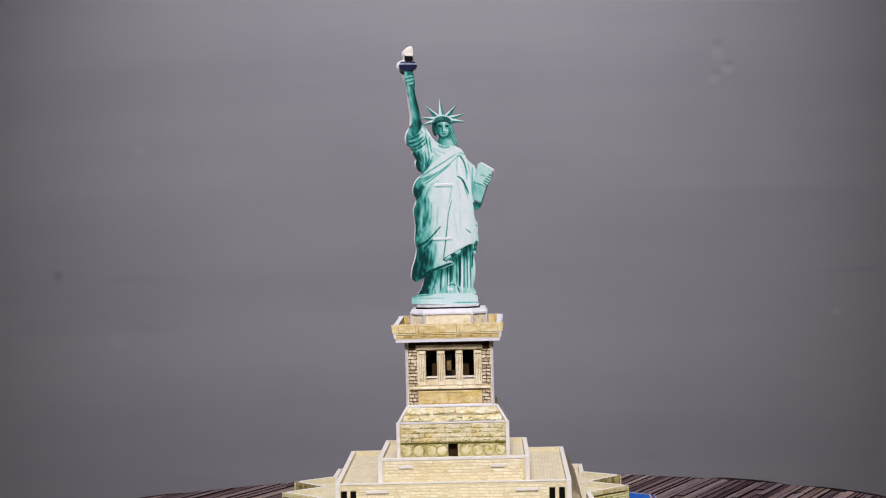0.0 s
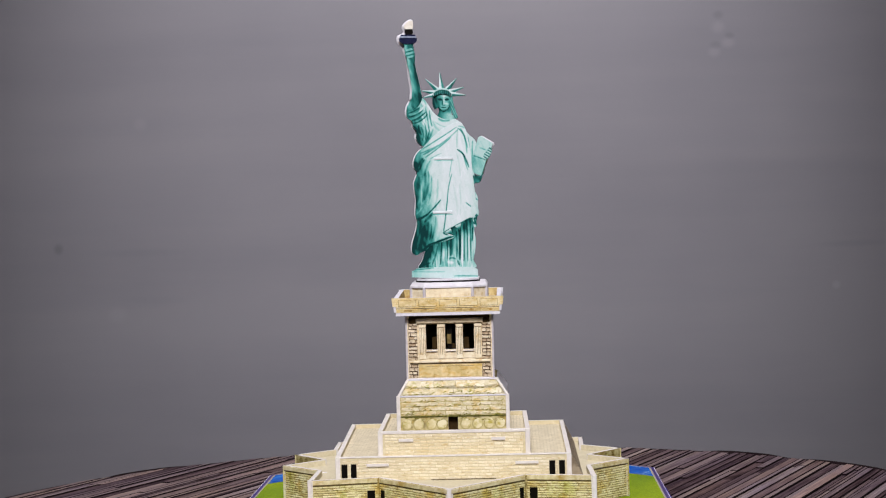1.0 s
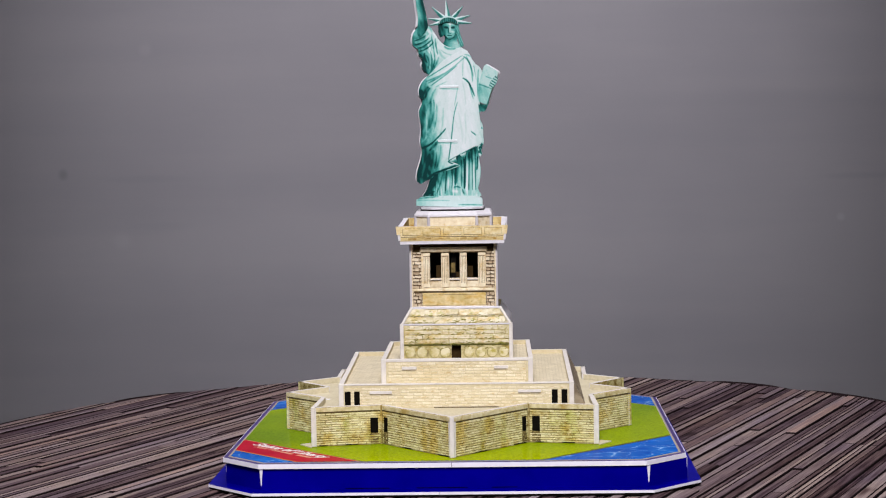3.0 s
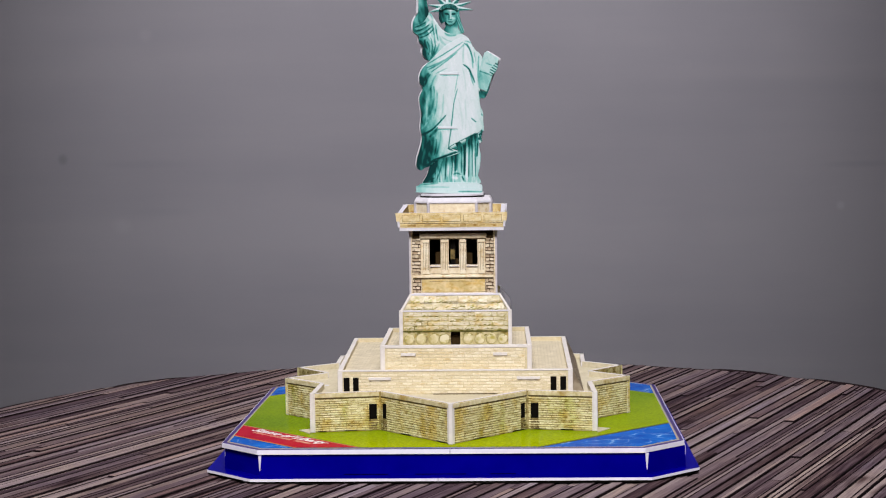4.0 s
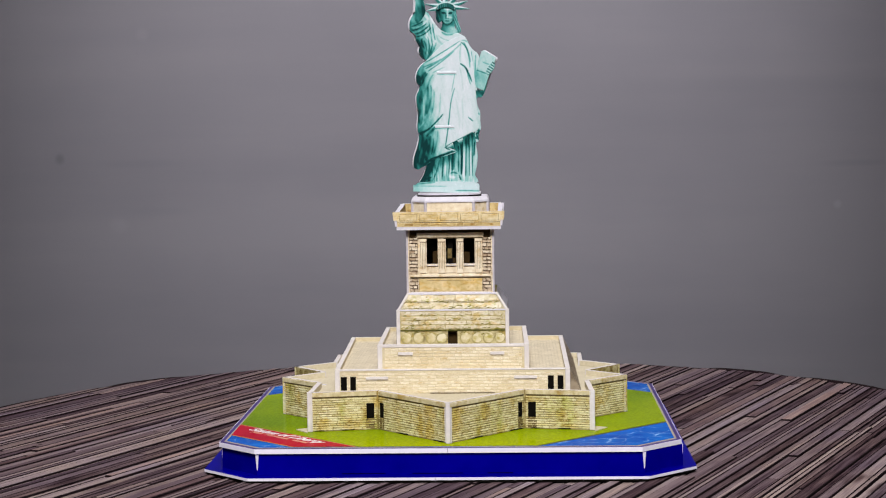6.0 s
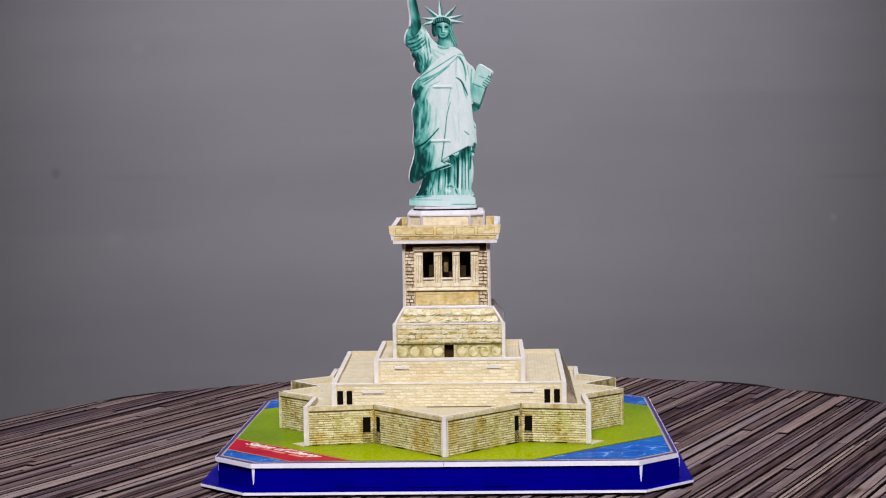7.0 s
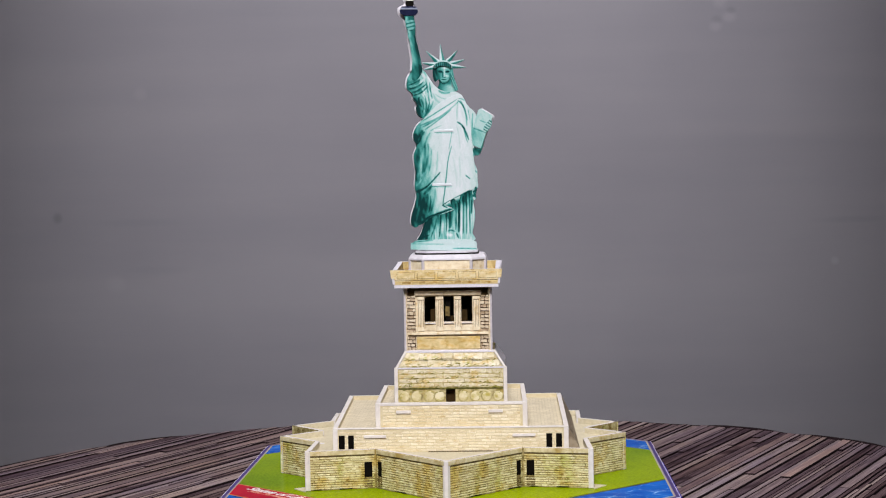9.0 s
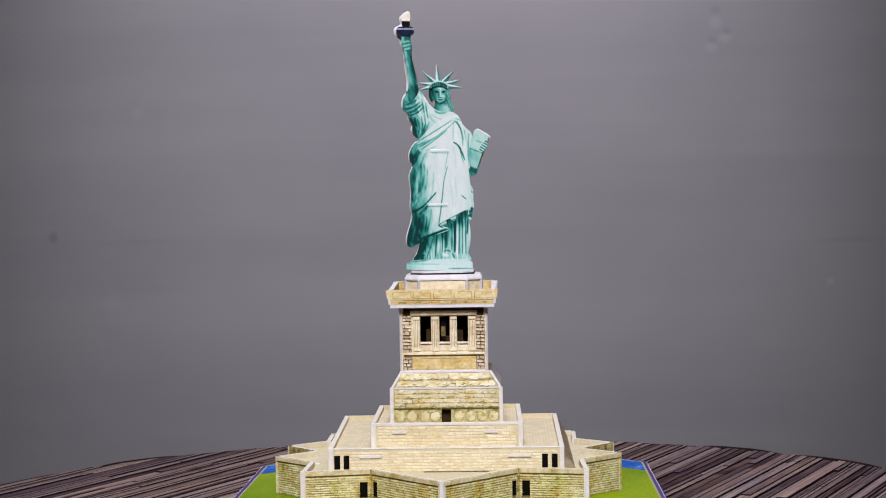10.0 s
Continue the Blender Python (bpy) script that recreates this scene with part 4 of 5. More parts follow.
# ---- statue: a cut and printed foam-board figure, one mesh ----
from mathutils.geometry import delaunay_2d_cdt

UNIT = 0.0002925


def on_board(u, v):
    """Board units to metres across and up; scale and slant are fitted to the camera's view."""
    return -0.0203 + UNIT * u + 0.0000077 * v, 0.1305 + UNIT * v - 0.0000077 * u


def curve_round(points, step=3.0):
    """A smooth closed outline through the corners."""
    out, n = [], len(points)
    for i in range(n):
        p0, p1, p2, p3 = (Vector(points[(i + k - 1) % n]) for k in range(4))
        k = max(1, int((p2 - p1).length / step))
        for j in range(k):
            t = j / k
            out.append(0.5 * (2 * p1 + (p2 - p0) * t + (2 * p0 - 5 * p1 + 4 * p2 - p3) * t * t + (3 * p1 - p0 - 3 * p2 + p3) * t ** 3))
    return out


def inside(u, v, poly):
    odd = np.zeros(len(u), bool)
    for a, b in zip(poly, poly[1:] + poly[:1]):
        if a[1] != b[1]:
            odd ^= ((a[1] > v) != (b[1] > v)) & (u < (b[0] - a[0]) * (v - a[1]) / (b[1] - a[1]) + a[0])
    return odd


def groove(u, v, fold):
    """Strength of a stroke (u0, v0, u1, v1, width) at each point, thin at its ends."""
    u0, v0, u1, v1, w = fold[:5]
    du, dv = u1 - u0, v1 - v0
    t = np.clip(((u - u0) * du + (v - v0) * dv) / (du * du + dv * dv), 0, 1)
    w = w * (0.45 + 0.55 * np.sqrt(4 * t * (1 - t)))
    return np.exp(-(np.hypot(u - u0 - t * du, v - v0 - t * dv) / w) ** 3)


def strokes(u, v, *garments):
    """Sum of bent strokes; the last number of each is how dark (or, below nought, how pale) it prints."""
    total = np.zeros(len(u))
    for u0, v0, u1, v1, u2, v2, w, much in itertools.chain(*garments):
        near, n = np.full(len(u), 9.0), 8
        for k in range(n):
            ends = []
            for t in (k / n, (k + 1) / n):
                ends += [(1 - t) ** 2 * u0 + 2 * t * (1 - t) * u1 + t * t * u2, (1 - t) ** 2 * v0 + 2 * t * (1 - t) * v1 + t * t * v2]
            du, dv = ends[2] - ends[0], ends[3] - ends[1]
            at = np.clip(((u - ends[0]) * du + (v - ends[1]) * dv) / max(1e-9, du * du + dv * dv), 0, 1)
            way = (k + at) / n
            wide = w * (0.35 + 0.65 * np.sqrt(4 * way * (1 - way) + 0.02))
            near = np.minimum(near, np.hypot(u - ends[0] - at * du, v - ends[1] - at * dv) / wide)
        total += 1.15 * much * np.exp(-near ** 2.4)
    return total


def step01(a, b, x):
    t = np.clip((x - a) / (b - a), 0, 1)
    return t * t * (3 - 2 * t)


SHADES = 18


def swirl(u, v):
    """Folds of the sleeve that run round the raised arm."""
    r, way = np.hypot(u + 4, (v - 306) * 1.05), np.arctan2(v - 306, u + 4)
    r = r + 3.2 * np.sin(2.2 * way + 0.6) + 1.5 * np.sin(5 * way + 1.0)
    lines = sum(much * (0.45 + 0.55 * np.sin(turn * way + at)) * np.exp(-((r - at) / wide) ** 2) for at, wide, much, turn in ((11, 2.0, 0.40, 3), (17.5, 1.3, 0.55, 4), (24, 1.8, 0.55, 3), (32, 1.5, 0.42, 5), (41, 1.5, 0.26, 4)))
    return 0.75 * lines * step01(0.9, 0.3, way) * step01(236, 256, v)


def piece(bm, outline, face_y, tone, relief=0.0002, step=1.2, inks=None, thick=0.0022, smooth=True, cloth=None, where=None):
    """One cut shape of the figure: a printed face in low relief, edges inked as painted shading (foam if inks is
    given), bare foam on the back.
    """
    edge = [tuple(p) for p in (curve_round(outline) if smooth else outline)]
    e = np.array(edge)
    lo, hi = e.min(0), e.max(0)
    rows = np.arange(lo[1] + step * 0.5, hi[1], step * 0.87)
    grid = np.array([(u + (step / 2 if k % 2 else 0.0), v) for k, v in enumerate(rows) for u in np.arange(lo[0], hi[0], step)]).reshape(-1, 2)
    keep = inside(grid[:, 0], grid[:, 1], edge)
    grid = grid[keep]
    far = np.ones(len(grid), bool)
    for p in e:
        far &= ((grid - p) ** 2).sum(1) > (0.6 * step) ** 2
    pts = [Vector(p) for p in edge] + [Vector(p) for p in grid[far]]
    n = len(edge)
    out_v, _, out_f, *_ = delaunay_2d_cdt(pts, [(i, (i + 1) % n) for i in range(n)], [list(range(n))], 1, 1e-4)
    uv = np.array([(p[0], p[1]) for p in out_v])
    dark = np.zeros(len(uv)) if inks is not None else tone(uv[:, 0], uv[:, 1])
    if cloth:
        lean, across, along, much = cloth
        share = where(uv[:, 0], uv[:, 1]) if where else np.ones(len(uv))
        c, w = math.cos(radians(lean)), math.sin(radians(lean))
        for i, (u, v) in enumerate(uv):
            x, y = u * w - v * c, u * c + v * w
            k = noise.noise((x * across, y * along, 1.7)) + 0.5 * noise.noise((x * across * 2.3, y * along * 2, 5.2))
            dark[i] += share[i] * much * (1.6 * max(0.0, 0.42 - abs(k)) + 0.5 * k)
    front, back = [], []
    for (u, v), d in zip(uv, dark):
        x, z = on_board(u, v)
        front.append(bm.verts.new((x, face_y - relief * (1.2 - min(1.0, max(0.0, d))), z)))
        back.append(bm.verts.new((x, face_y + thick, z)))
    ways = {(a, b) for f in out_f for a, b in zip(f, f[1:] + f[:1])}
    for f in out_f:
        g = bm.faces.new([front[i] for i in f])
        g.smooth = True
        if inks is None:
            u, v = uv[f].mean(0)
            s = dark[f].mean()
            s = 0.04 + 1.16 * s
            s = min(s, 0.70 + 0.6 * (s - 0.70)) + 0.22 * max(0.0, min(1.0, 2 * s - 0.4)) * noise.noise((u * 0.16 + v * 0.05, v * 0.07, 9.3)) + 0.06 * noise.noise((u * 0.22 + v * 0.05, v * 0.04, 3.1)) + 0.03 * noise.noise((u * 0.5, v * 0.5, 7.7))
            g.material_index = max(0, min(SHADES - 1, int(s * SHADES)))
        else:
            g.material_index = SHADES + inks
        bm.faces.new([back[i] for i in f[::-1]]).material_index = SHADES
        for a, b in zip(f, f[1:] + f[:1]):
            if (b, a) not in ways:
                bm.faces.new((front[a], back[a], back[b], front[b])).material_index = SHADES if inks is not None else 6


# strokes of the printed drapery: start, bend and end in board units, width, darkness
SHAWL = [(20.0, 225.9, 46.7, 242.0, 80.0, 264.3, 1.0, 0.4), (20.7, 215.7, 48.3, 228.2, 81.7, 259.4, 1.6, 0.3), (25.0, 211.1, 53.3, 230.8, 70.0, 246.2, 1.0, 0.38), (16.7, 218.3, 31.7, 223.3, 46.7, 233.1, 1.3, 0.25),
         (36.7, 228.2, 56.7, 239.7, 76.7, 257.1, 1.6, -0.14), (8.3, 201.9, 6.0, 193.7, 11.7, 187.2, 4.0, 0.5), (20.0, 208.5, 15.0, 201.9, 11.7, 195.4, 3.0, 0.35), (7.3, 188.8, 9.3, 186.2, 12.7, 186.8, 1.6, 0.6),
         (23.3, 206.9, 16.7, 198.7, 15.0, 188.8, 1.6, 0.35), (33.3, 205.2, 26.7, 195.4, 23.3, 179.0, 1.8, 0.2), (53.3, 218.3, 45.0, 215.1, 33.3, 208.5, 1.0, 0.18)]
SHOULDER = [(83.3, 265.9, 91.7, 265.9, 98.3, 259.4, 1.2, 0.35), (81.7, 262.6, 88.3, 259.4, 94.0, 247.9, 1.2, 0.4), (86.7, 262.6, 95.0, 247.9, 99.3, 228.2, 1.4, 0.35), (94.0, 247.9, 97.3, 234.7, 98.3, 218.3, 1.4, 0.28),
            (81.7, 261.0, 80.0, 241.3, 80.7, 228.2, 1.3, 0.18), (85.0, 254.4, 85.0, 234.7, 90.0, 223.3, 2.0, -0.1), (81.0, 224.9, 90.0, 221.0, 95.0, 211.8, 1.3, 0.65), (90.0, 218.3, 96.7, 208.5, 101.7, 193.7, 1.4, 0.62),
            (92.7, 215.7, 94.0, 205.2, 100.0, 188.8, 1.0, 0.4), (71.7, 206.9, 70.0, 193.7, 66.7, 175.7, 0.8, 0.3), (80.0, 218.3, 85.0, 201.9, 86.7, 179.0, 1.5, 0.12)]
CHEST = [(31.7, 293.8, 33.3, 277.4, 36.7, 265.9, 1.2, 0.38), (25.0, 297.1, 29.3, 277.4, 31.7, 257.7, 1.2, 0.32), (38.3, 274.1, 41.7, 264.3, 50.0, 257.7, 2.5, 0.12), (48.3, 279.7, 55.0, 273.1, 67.3, 276.7, 2.2, 0.32),
         (50.0, 254.4, 63.3, 259.4, 76.7, 265.9, 1.1, 0.22), (38.3, 261.0, 35.0, 247.9, 25.0, 234.7, 1.6, 0.22), (31.7, 257.7, 30.0, 244.6, 21.7, 231.5, 1.3, 0.32), (41.7, 274.1, 50.0, 265.9, 63.3, 264.3, 1.0, 0.18)]
SLEEVE = [(5.0, 264.3, 6.7, 254.4, 13.3, 241.3, 4.5, 0.55), (10.0, 241.3, 12.7, 234.7, 16.7, 228.2, 4.0, 0.65), (13.3, 267.6, 11.7, 259.4, 18.3, 251.1, 1.8, 0.5), (-5.0, 288.9, 6.7, 292.2, 15.0, 298.7, 1.2, 0.45),
          (-3.3, 282.3, 8.3, 284.0, 20.0, 293.8, 1.2, 0.45), (0.0, 275.8, 11.7, 277.4, 25.0, 290.5, 1.3, 0.4), (3.3, 270.8, 20.0, 274.1, 28.3, 287.2, 1.1, 0.42), (16.7, 264.3, 23.3, 254.4, 20.0, 241.3, 1.3, 0.4),
          (23.3, 270.8, 28.3, 257.7, 25.0, 241.3, 1.2, 0.34), (20.0, 284.0, 23.3, 270.8, 26.7, 261.0, 2.0, -0.14), (10.0, 286.6, 16.0, 290.5, 20.7, 299.7, 1.6, -0.16)]
CLOAK = [(13.3, 175.7, 11.7, 152.7, 10.0, 133.0, 4.0, 0.28), (25.0, 182.3, 26.7, 159.3, 20.0, 133.0, 2.6, 0.22), (6.7, 152.7, 7.3, 136.3, 10.0, 119.9, 2.6, 0.26), (51.7, 135.7, 41.7, 123.2, 30.0, 111.7, 1.2, 0.6),
         (30.0, 111.7, 20.0, 103.5, 7.3, 99.6, 1.7, 0.62), (40.0, 115.0, 33.3, 106.8, 23.3, 96.9, 2.4, 0.32), (16.7, 165.8, 20.0, 142.9, 16.7, 119.9, 1.4, -0.14), (41.7, 123.2, 48.3, 146.2, 46.7, 172.4, 1.8, 0.13),
         (30.0, 185.5, 33.3, 165.8, 23.3, 136.3, 2.2, 0.22), (35.0, 179.0, 38.3, 156.0, 30.0, 129.8, 1.3, 0.16), (20.0, 123.2, 15.0, 115.0, 7.3, 110.1, 1.4, -0.14)]
LAPPET = [(10.0, 87.1, 13.3, 67.4, 11.7, 51.0, 2.6, -0.16), (23.3, 90.4, 20.0, 70.7, 15.0, 47.7, 2.4, 0.24), (30.0, 96.9, 31.7, 77.3, 23.3, 54.3, 2.6, 0.28), (1.7, 54.3, 3.3, 44.5, 6.7, 42.2, 2.0, 0.25),
          (16.7, 93.7, 15.0, 77.3, 8.3, 57.6, 1.2, 0.22), (35.0, 93.7, 36.7, 77.3, 31.7, 64.1, 1.2, 0.3), (43.3, 106.8, 44.0, 90.4, 36.7, 67.4, 1.8, 0.16)]
HEM = [(71.7, 182.3, 67.3, 167.5, 65.3, 154.4, 0.8, 0.52), (65.3, 156.0, 62.7, 119.9, 57.3, 80.5, 0.9, 0.62), (57.3, 78.6, 80.0, 91.0, 105.0, 104.8, 1.3, 0.72), (56.0, 77.9, 60.0, 75.3, 65.3, 74.0, 1.0, 0.75),
       (70.0, 86.5, 76.0, 82.2, 82.0, 79.9, 1.0, 0.72), (76.7, 72.3, 55.0, 64.8, 35.0, 58.2, 1.6, 0.72), (35.0, 58.2, 26.7, 52.7, 20.0, 46.1, 1.6, 0.6), (70.0, 72.3, 50.0, 63.5, 31.7, 52.7, 2.2, 0.34),
       (96.7, 131.4, 101.7, 127.1, 105.0, 124.8, 1.0, 0.5), (85.0, 165.8, 88.3, 136.3, 86.7, 110.1, 1.4, 0.09), (73.3, 165.8, 80.0, 139.6, 81.7, 110.1, 1.4, 0.08)]
CAPE = [(108.3, 175.7, 106.7, 146.2, 107.3, 119.9, 1.1, 0.42), (113.3, 129.8, 111.7, 116.6, 108.3, 106.8, 1.4, 0.5), (105.0, 137.0, 111.7, 134.7, 114.0, 131.7, 1.0, 0.65), (96.7, 97.6, 106.7, 96.9, 111.7, 94.3, 1.8, 0.8),
        (110.7, 101.9, 113.3, 103.5, 115.3, 105.5, 1.8, 0.7), (110.0, 62.5, 111.7, 54.3, 110.7, 49.4, 2.2, 0.85), (110.7, 165.8, 110.0, 149.4, 111.3, 136.3, 0.9, 0.3)]
SKIRT = [(85.0, 90.4, 86.7, 54.3, 86.0, 31.3, 2.2, 0.78), (80.0, 80.5, 81.7, 54.3, 80.0, 34.6, 1.5, 0.42), (70.0, 67.4, 71.7, 47.7, 70.0, 37.9, 2.6, 0.55), (63.3, 64.1, 65.0, 44.5, 63.3, 31.3, 1.1, 0.38),
         (53.3, 60.9, 53.3, 41.2, 51.7, 21.5, 0.9, 0.62), (46.7, 54.3, 44.0, 37.9, 36.7, 21.5, 1.1, 0.34), (36.7, 54.3, 30.0, 37.9, 20.0, 24.8, 4.0, 0.55), (66.7, 31.3, 70.0, 36.3, 80.0, 31.3, 1.4, 0.32),
         (33.3, 24.8, 23.3, 21.5, 13.3, 18.2, 1.4, 0.4), (57.3, 57.6, 57.3, 44.5, 56.0, 28.1, 2.0, -0.12)]
PLEATS = [(93.3, 95.3, 94.0, 60.9, 93.3, 28.1, 0.9, 0.46), (98.3, 96.9, 99.3, 60.9, 100.0, 28.1, 0.9, 0.46), (104.3, 93.7, 104.3, 60.9, 106.0, 28.1, 1.0, 0.5), (108.3, 87.1, 108.3, 70.7, 107.3, 64.1, 1.5, 0.5),
          (90.0, 90.4, 90.7, 60.9, 90.7, 31.3, 1.0, -0.1), (65.0, 26.4, 69.3, 24.8, 74.0, 25.4, 2.6, -0.2), (81.7, 28.7, 83.3, 24.8, 85.3, 20.8, 1.1, 0.6), (101.7, 87.1, 102.0, 57.6, 103.0, 31.3, 1.0, -0.1)]


def statue():
    bm = bmesh.new()
    face = -0.0065
    # outlines of the cut pieces, in board units
    plinth_cut = [(1, -1), (1, 10), (5, 11), (8, 14), (18, 16), (40, 17), (60, 18), (108, 18), (112, 16), (117, 14), (118, 11), (118, -3), (60, -2)]
    skirt_cut = [(15, 14), (19, 28), (26, 50), (34, 74), (60, 100), (110, 114), (117, 108), (114, 96), (111, 84), (114, 66), (113, 46), (110, 30), (113, 16), (64, 14)]
    cloak_cut = [(4, 40), (1, 46), (2, 60), (6, 74), (9, 86), (10, 98), (7, 112), (8, 136), (5, 158), (5, 168), (9, 178), (10, 186), (5, 191), (4, 204), (10, 218), (24, 232),
                 (50, 258), (84, 274), (95, 258), (101, 238), (106, 206), (109, 176), (113, 146), (116, 118), (113, 109), (105, 104), (92, 97), (80, 91), (68, 84), (59, 79), (66, 76), (77, 71), (58, 63), (38, 56), (26, 47), (16, 42), (10, 38)]
    bodice_cut = [(15, 234), (8, 246), (10, 256), (3, 264), (2, 274), (-7, 281), (-9, 292), (-6, 304), (2, 314), (12, 318), (22, 314), (30, 304), (38, 292), (46, 284), (56, 279), (68, 277),
                  (78, 278), (90, 270), (97, 256), (96, 240), (70, 236), (40, 226), (24, 230)]
    arm_cut = [(0, 308), (1, 330), (-2, 350), (-4, 366), (-6, 380), (-9, 392), (-12, 400), (-11, 408), (2, 409), (4, 402), (6, 390), (6, 376), (10, 358), (14, 342), (17, 326), (19, 314), (13, 302), (6, 296), (1, 299)]
    handle_cut = [(-4, 366), (-7, 374), (-10, 408), (2, 408), (1, 380), (0, 368)]
    neck_cut = [(48, 304), (49, 292), (45, 282), (52, 276), (68, 274), (79, 278), (71, 288), (69, 304)]
    head_cut = [(37, 312), (38, 322), (45, 330), (56, 333), (67, 330), (72, 322), (73, 310), (72, 300), (66, 302), (48, 300), (42, 295), (38, 302)]
    curl_cut = [(69, 312), (73, 312), (76, 300), (80, 289), (82, 281), (77, 279), (73, 288), (70, 300)]
    face_cut = [(45, 314), (46, 321), (56, 325), (66, 321), (69, 312), (68, 304), (64, 297), (57, 292.5), (51, 297), (46.5, 304)]
    tablet_cut = [(110, 184), (108, 206), (113, 230), (118, 246), (122, 249), (126, 247), (144, 236), (142, 230), (132, 204), (123, 178)]
    hand_cut = [(142, 228), (141, 218), (134, 208), (128, 208), (128, 216), (134, 224), (139, 230)]
    fore_cut = [(109, 182), (120, 178), (126, 190), (131, 206), (127, 184), (121, 168), (112, 168)]

    piece(bm, plinth_cut, face - 0.0004, lambda u, v: 0.13 + 0.2 * groove(u, v, (2, 9, 60, 9, 0.9)) + 0.5 * groove(u, v, (76, 2, 118, 2, 0.8)) + 0.15 * step01(40, 0, u) + 0.3 * groove(u, v, (4, 12, 40, 16, 1.4)), smooth=False)
    piece(bm, skirt_cut, face, lambda u, v: 0.10 + 0.52 * step01(44, 24, u) + 0.34 * step01(-14, -3, v - 74 - 0.8 * (u - 70)) * step01(60, 70, u) + 0.12 * step01(86, 62, u) + 0.28 * step01(-16, 2, v - 40 - 0.62 * (u - 30)) + strokes(u, v, SKIRT, PLEATS) + 0.20 * step01(60, 84, v) * step01(70, 30, u),
          step=1.0, cloth=(90, 0.30, 0.02, 0.30))
    piece(bm, cloak_cut, face - 0.0003,
          lambda u, v: 0.03 + 0.44 * step01(50, 8, u + 0.12 * (v - 130)) + 0.12 * step01(112, 96, v - 0.9 * (u - 28)) * step01(30, 20, u - 0.1 * (v - 60)) + 0.14 * step01(34, 10, u) * step01(114, 80, v)
          + 0.10 * step01(100, 112, u) + 0.10 * step01(120, 70, v) * step01(90, 40, u) + 0.06 * step01(70, 30, u) + strokes(u, v, CLOAK, LAPPET, HEM) + strokes(u, v, SHAWL, SHOULDER) + 0.10 * step01(12, 4, u) + 0.18 * step01(24, 6, u) * step01(222, 204, v) * step01(172, 192, v)
          # two strokes paint the shadow under the tab ends
          + 0.30 * groove(u, v, (41, 205.5, 75, 205.5, 1.0)) + 0.30 * groove(u, v, (39, 110.5, 73, 110.5, 1.0)),
          step=1.0, cloth=(74, 0.085, 0.022, 0.16), where=lambda u, v: 0.20 + 0.80 * step01(64, 24, u + 0.12 * (v - 130)))
    piece(bm, bodice_cut, face - 0.0002, lambda u, v: 0.08 + 0.34 * step01(34, -8, u) + 0.46 * step01(26, 5, u) * step01(276, 250, v) + 0.5 * swirl(u, v) + strokes(u, v, SLEEVE, CHEST) + 0.18 * step01(62, 34, u) * step01(266, 246, v) + 0.7 * strokes(u, v, SHAWL, SHOULDER),
          step=1.0, cloth=(-58, 0.24, 0.06, 0.22), where=lambda u, v: 0.15 + 0.85 * step01(44, 24, u))
    piece(bm, arm_cut, face - 0.0004, lambda u, v: 0.47 + 0.34 * step01(-2, 7, u - 5 - 0.17 * (340 - v)) - 0.16 * step01(2, -6, u - 5 - 0.17 * (340 - v)) + 0.30 * step01(330, 308, v) + 0.3 * groove(u, v, (4, 376, 10, 350, 2.0)), cloth=(100, 0.12, 0.05, 0.10))
    piece(bm, handle_cut, face - 0.0003, lambda u, v: 0.40 + 0.4 * step01(-5, 2, u) + 0.5 * groove(u, v, (-8, 379, 2, 378, 1.2)), step=1.0, smooth=False)
    piece(bm, [(-9, 388), (-11, 397), (-7, 403), (3, 402), (6, 394), (4, 386), (-2, 384)], face - 0.0006, lambda u, v: 0.34 + 0.42 * np.clip(np.sin((v - 0.25 * u) * 0.95), 0, 1) + 0.25 * step01(0, 6, u), step=1.0)
    piece(bm, neck_cut, face - 0.00005, lambda u, v: 0.34 + 0.40 * step01(286, 296, v) + 0.34 * step01(60, 49, u) - 0.10 * step01(60, 68, u))
    piece(bm, curl_cut, face - 0.0005, lambda u, v: 0.20 + 0.45 * np.abs(np.sin((u + 0.45 * v) * 0.9)), step=0.9)
    piece(bm, head_cut, face - 0.0004, lambda u, v: 0.52 + 0.22 * np.abs(np.sin(u * 0.62 + v * 0.17)) * step01(7, 12, np.abs(u - 56)) - 0.14 * step01(60, 72, u) + 0.46 * step01(48, 39, u) + 0.22 * step01(304, 297, v))
    piece(bm, face_cut, face - 0.0006, lambda u, v: 0.33 + 0.34 * step01(57, 46, u) + 0.20 * step01(63, 69, u) + 0.80 * groove(u, v, (48, 313.5, 54, 312.5, 1.9)) + 0.70 * groove(u, v, (60, 312.5, 66, 313.5, 1.8)) - 0.15 * groove(u, v, (57.8, 321, 57.8, 304, 1.5)) - 0.16 * groove(u, v, (60, 306, 66, 305, 2.0)) - 0.14 * groove(u, v, (52, 319, 62, 319, 1.6))
          + 0.40 * groove(u, v, (55.2, 312, 54.8, 304, 1.0)) + 0.30 * groove(u, v, (54, 303, 60, 303, 0.9)) + 0.60 * groove(u, v, (53, 299, 61, 299, 1.1)) + 0.35 * step01(298, 293, v), step=0.8)
    piece(bm, [(94, 256), (103, 250), (114, 238), (112, 210), (111, 182), (113, 166), (107, 168), (103, 200)], face - 0.0001, lambda u, v: 0.12 + 0.34 * groove(u, v, (108, 240, 107, 176, 1.4)) + strokes(u, v, CAPE) + 0.35 * step01(182, 168, v) + 0.3 * groove(u, v, (100, 246, 104, 196, 1.6)))
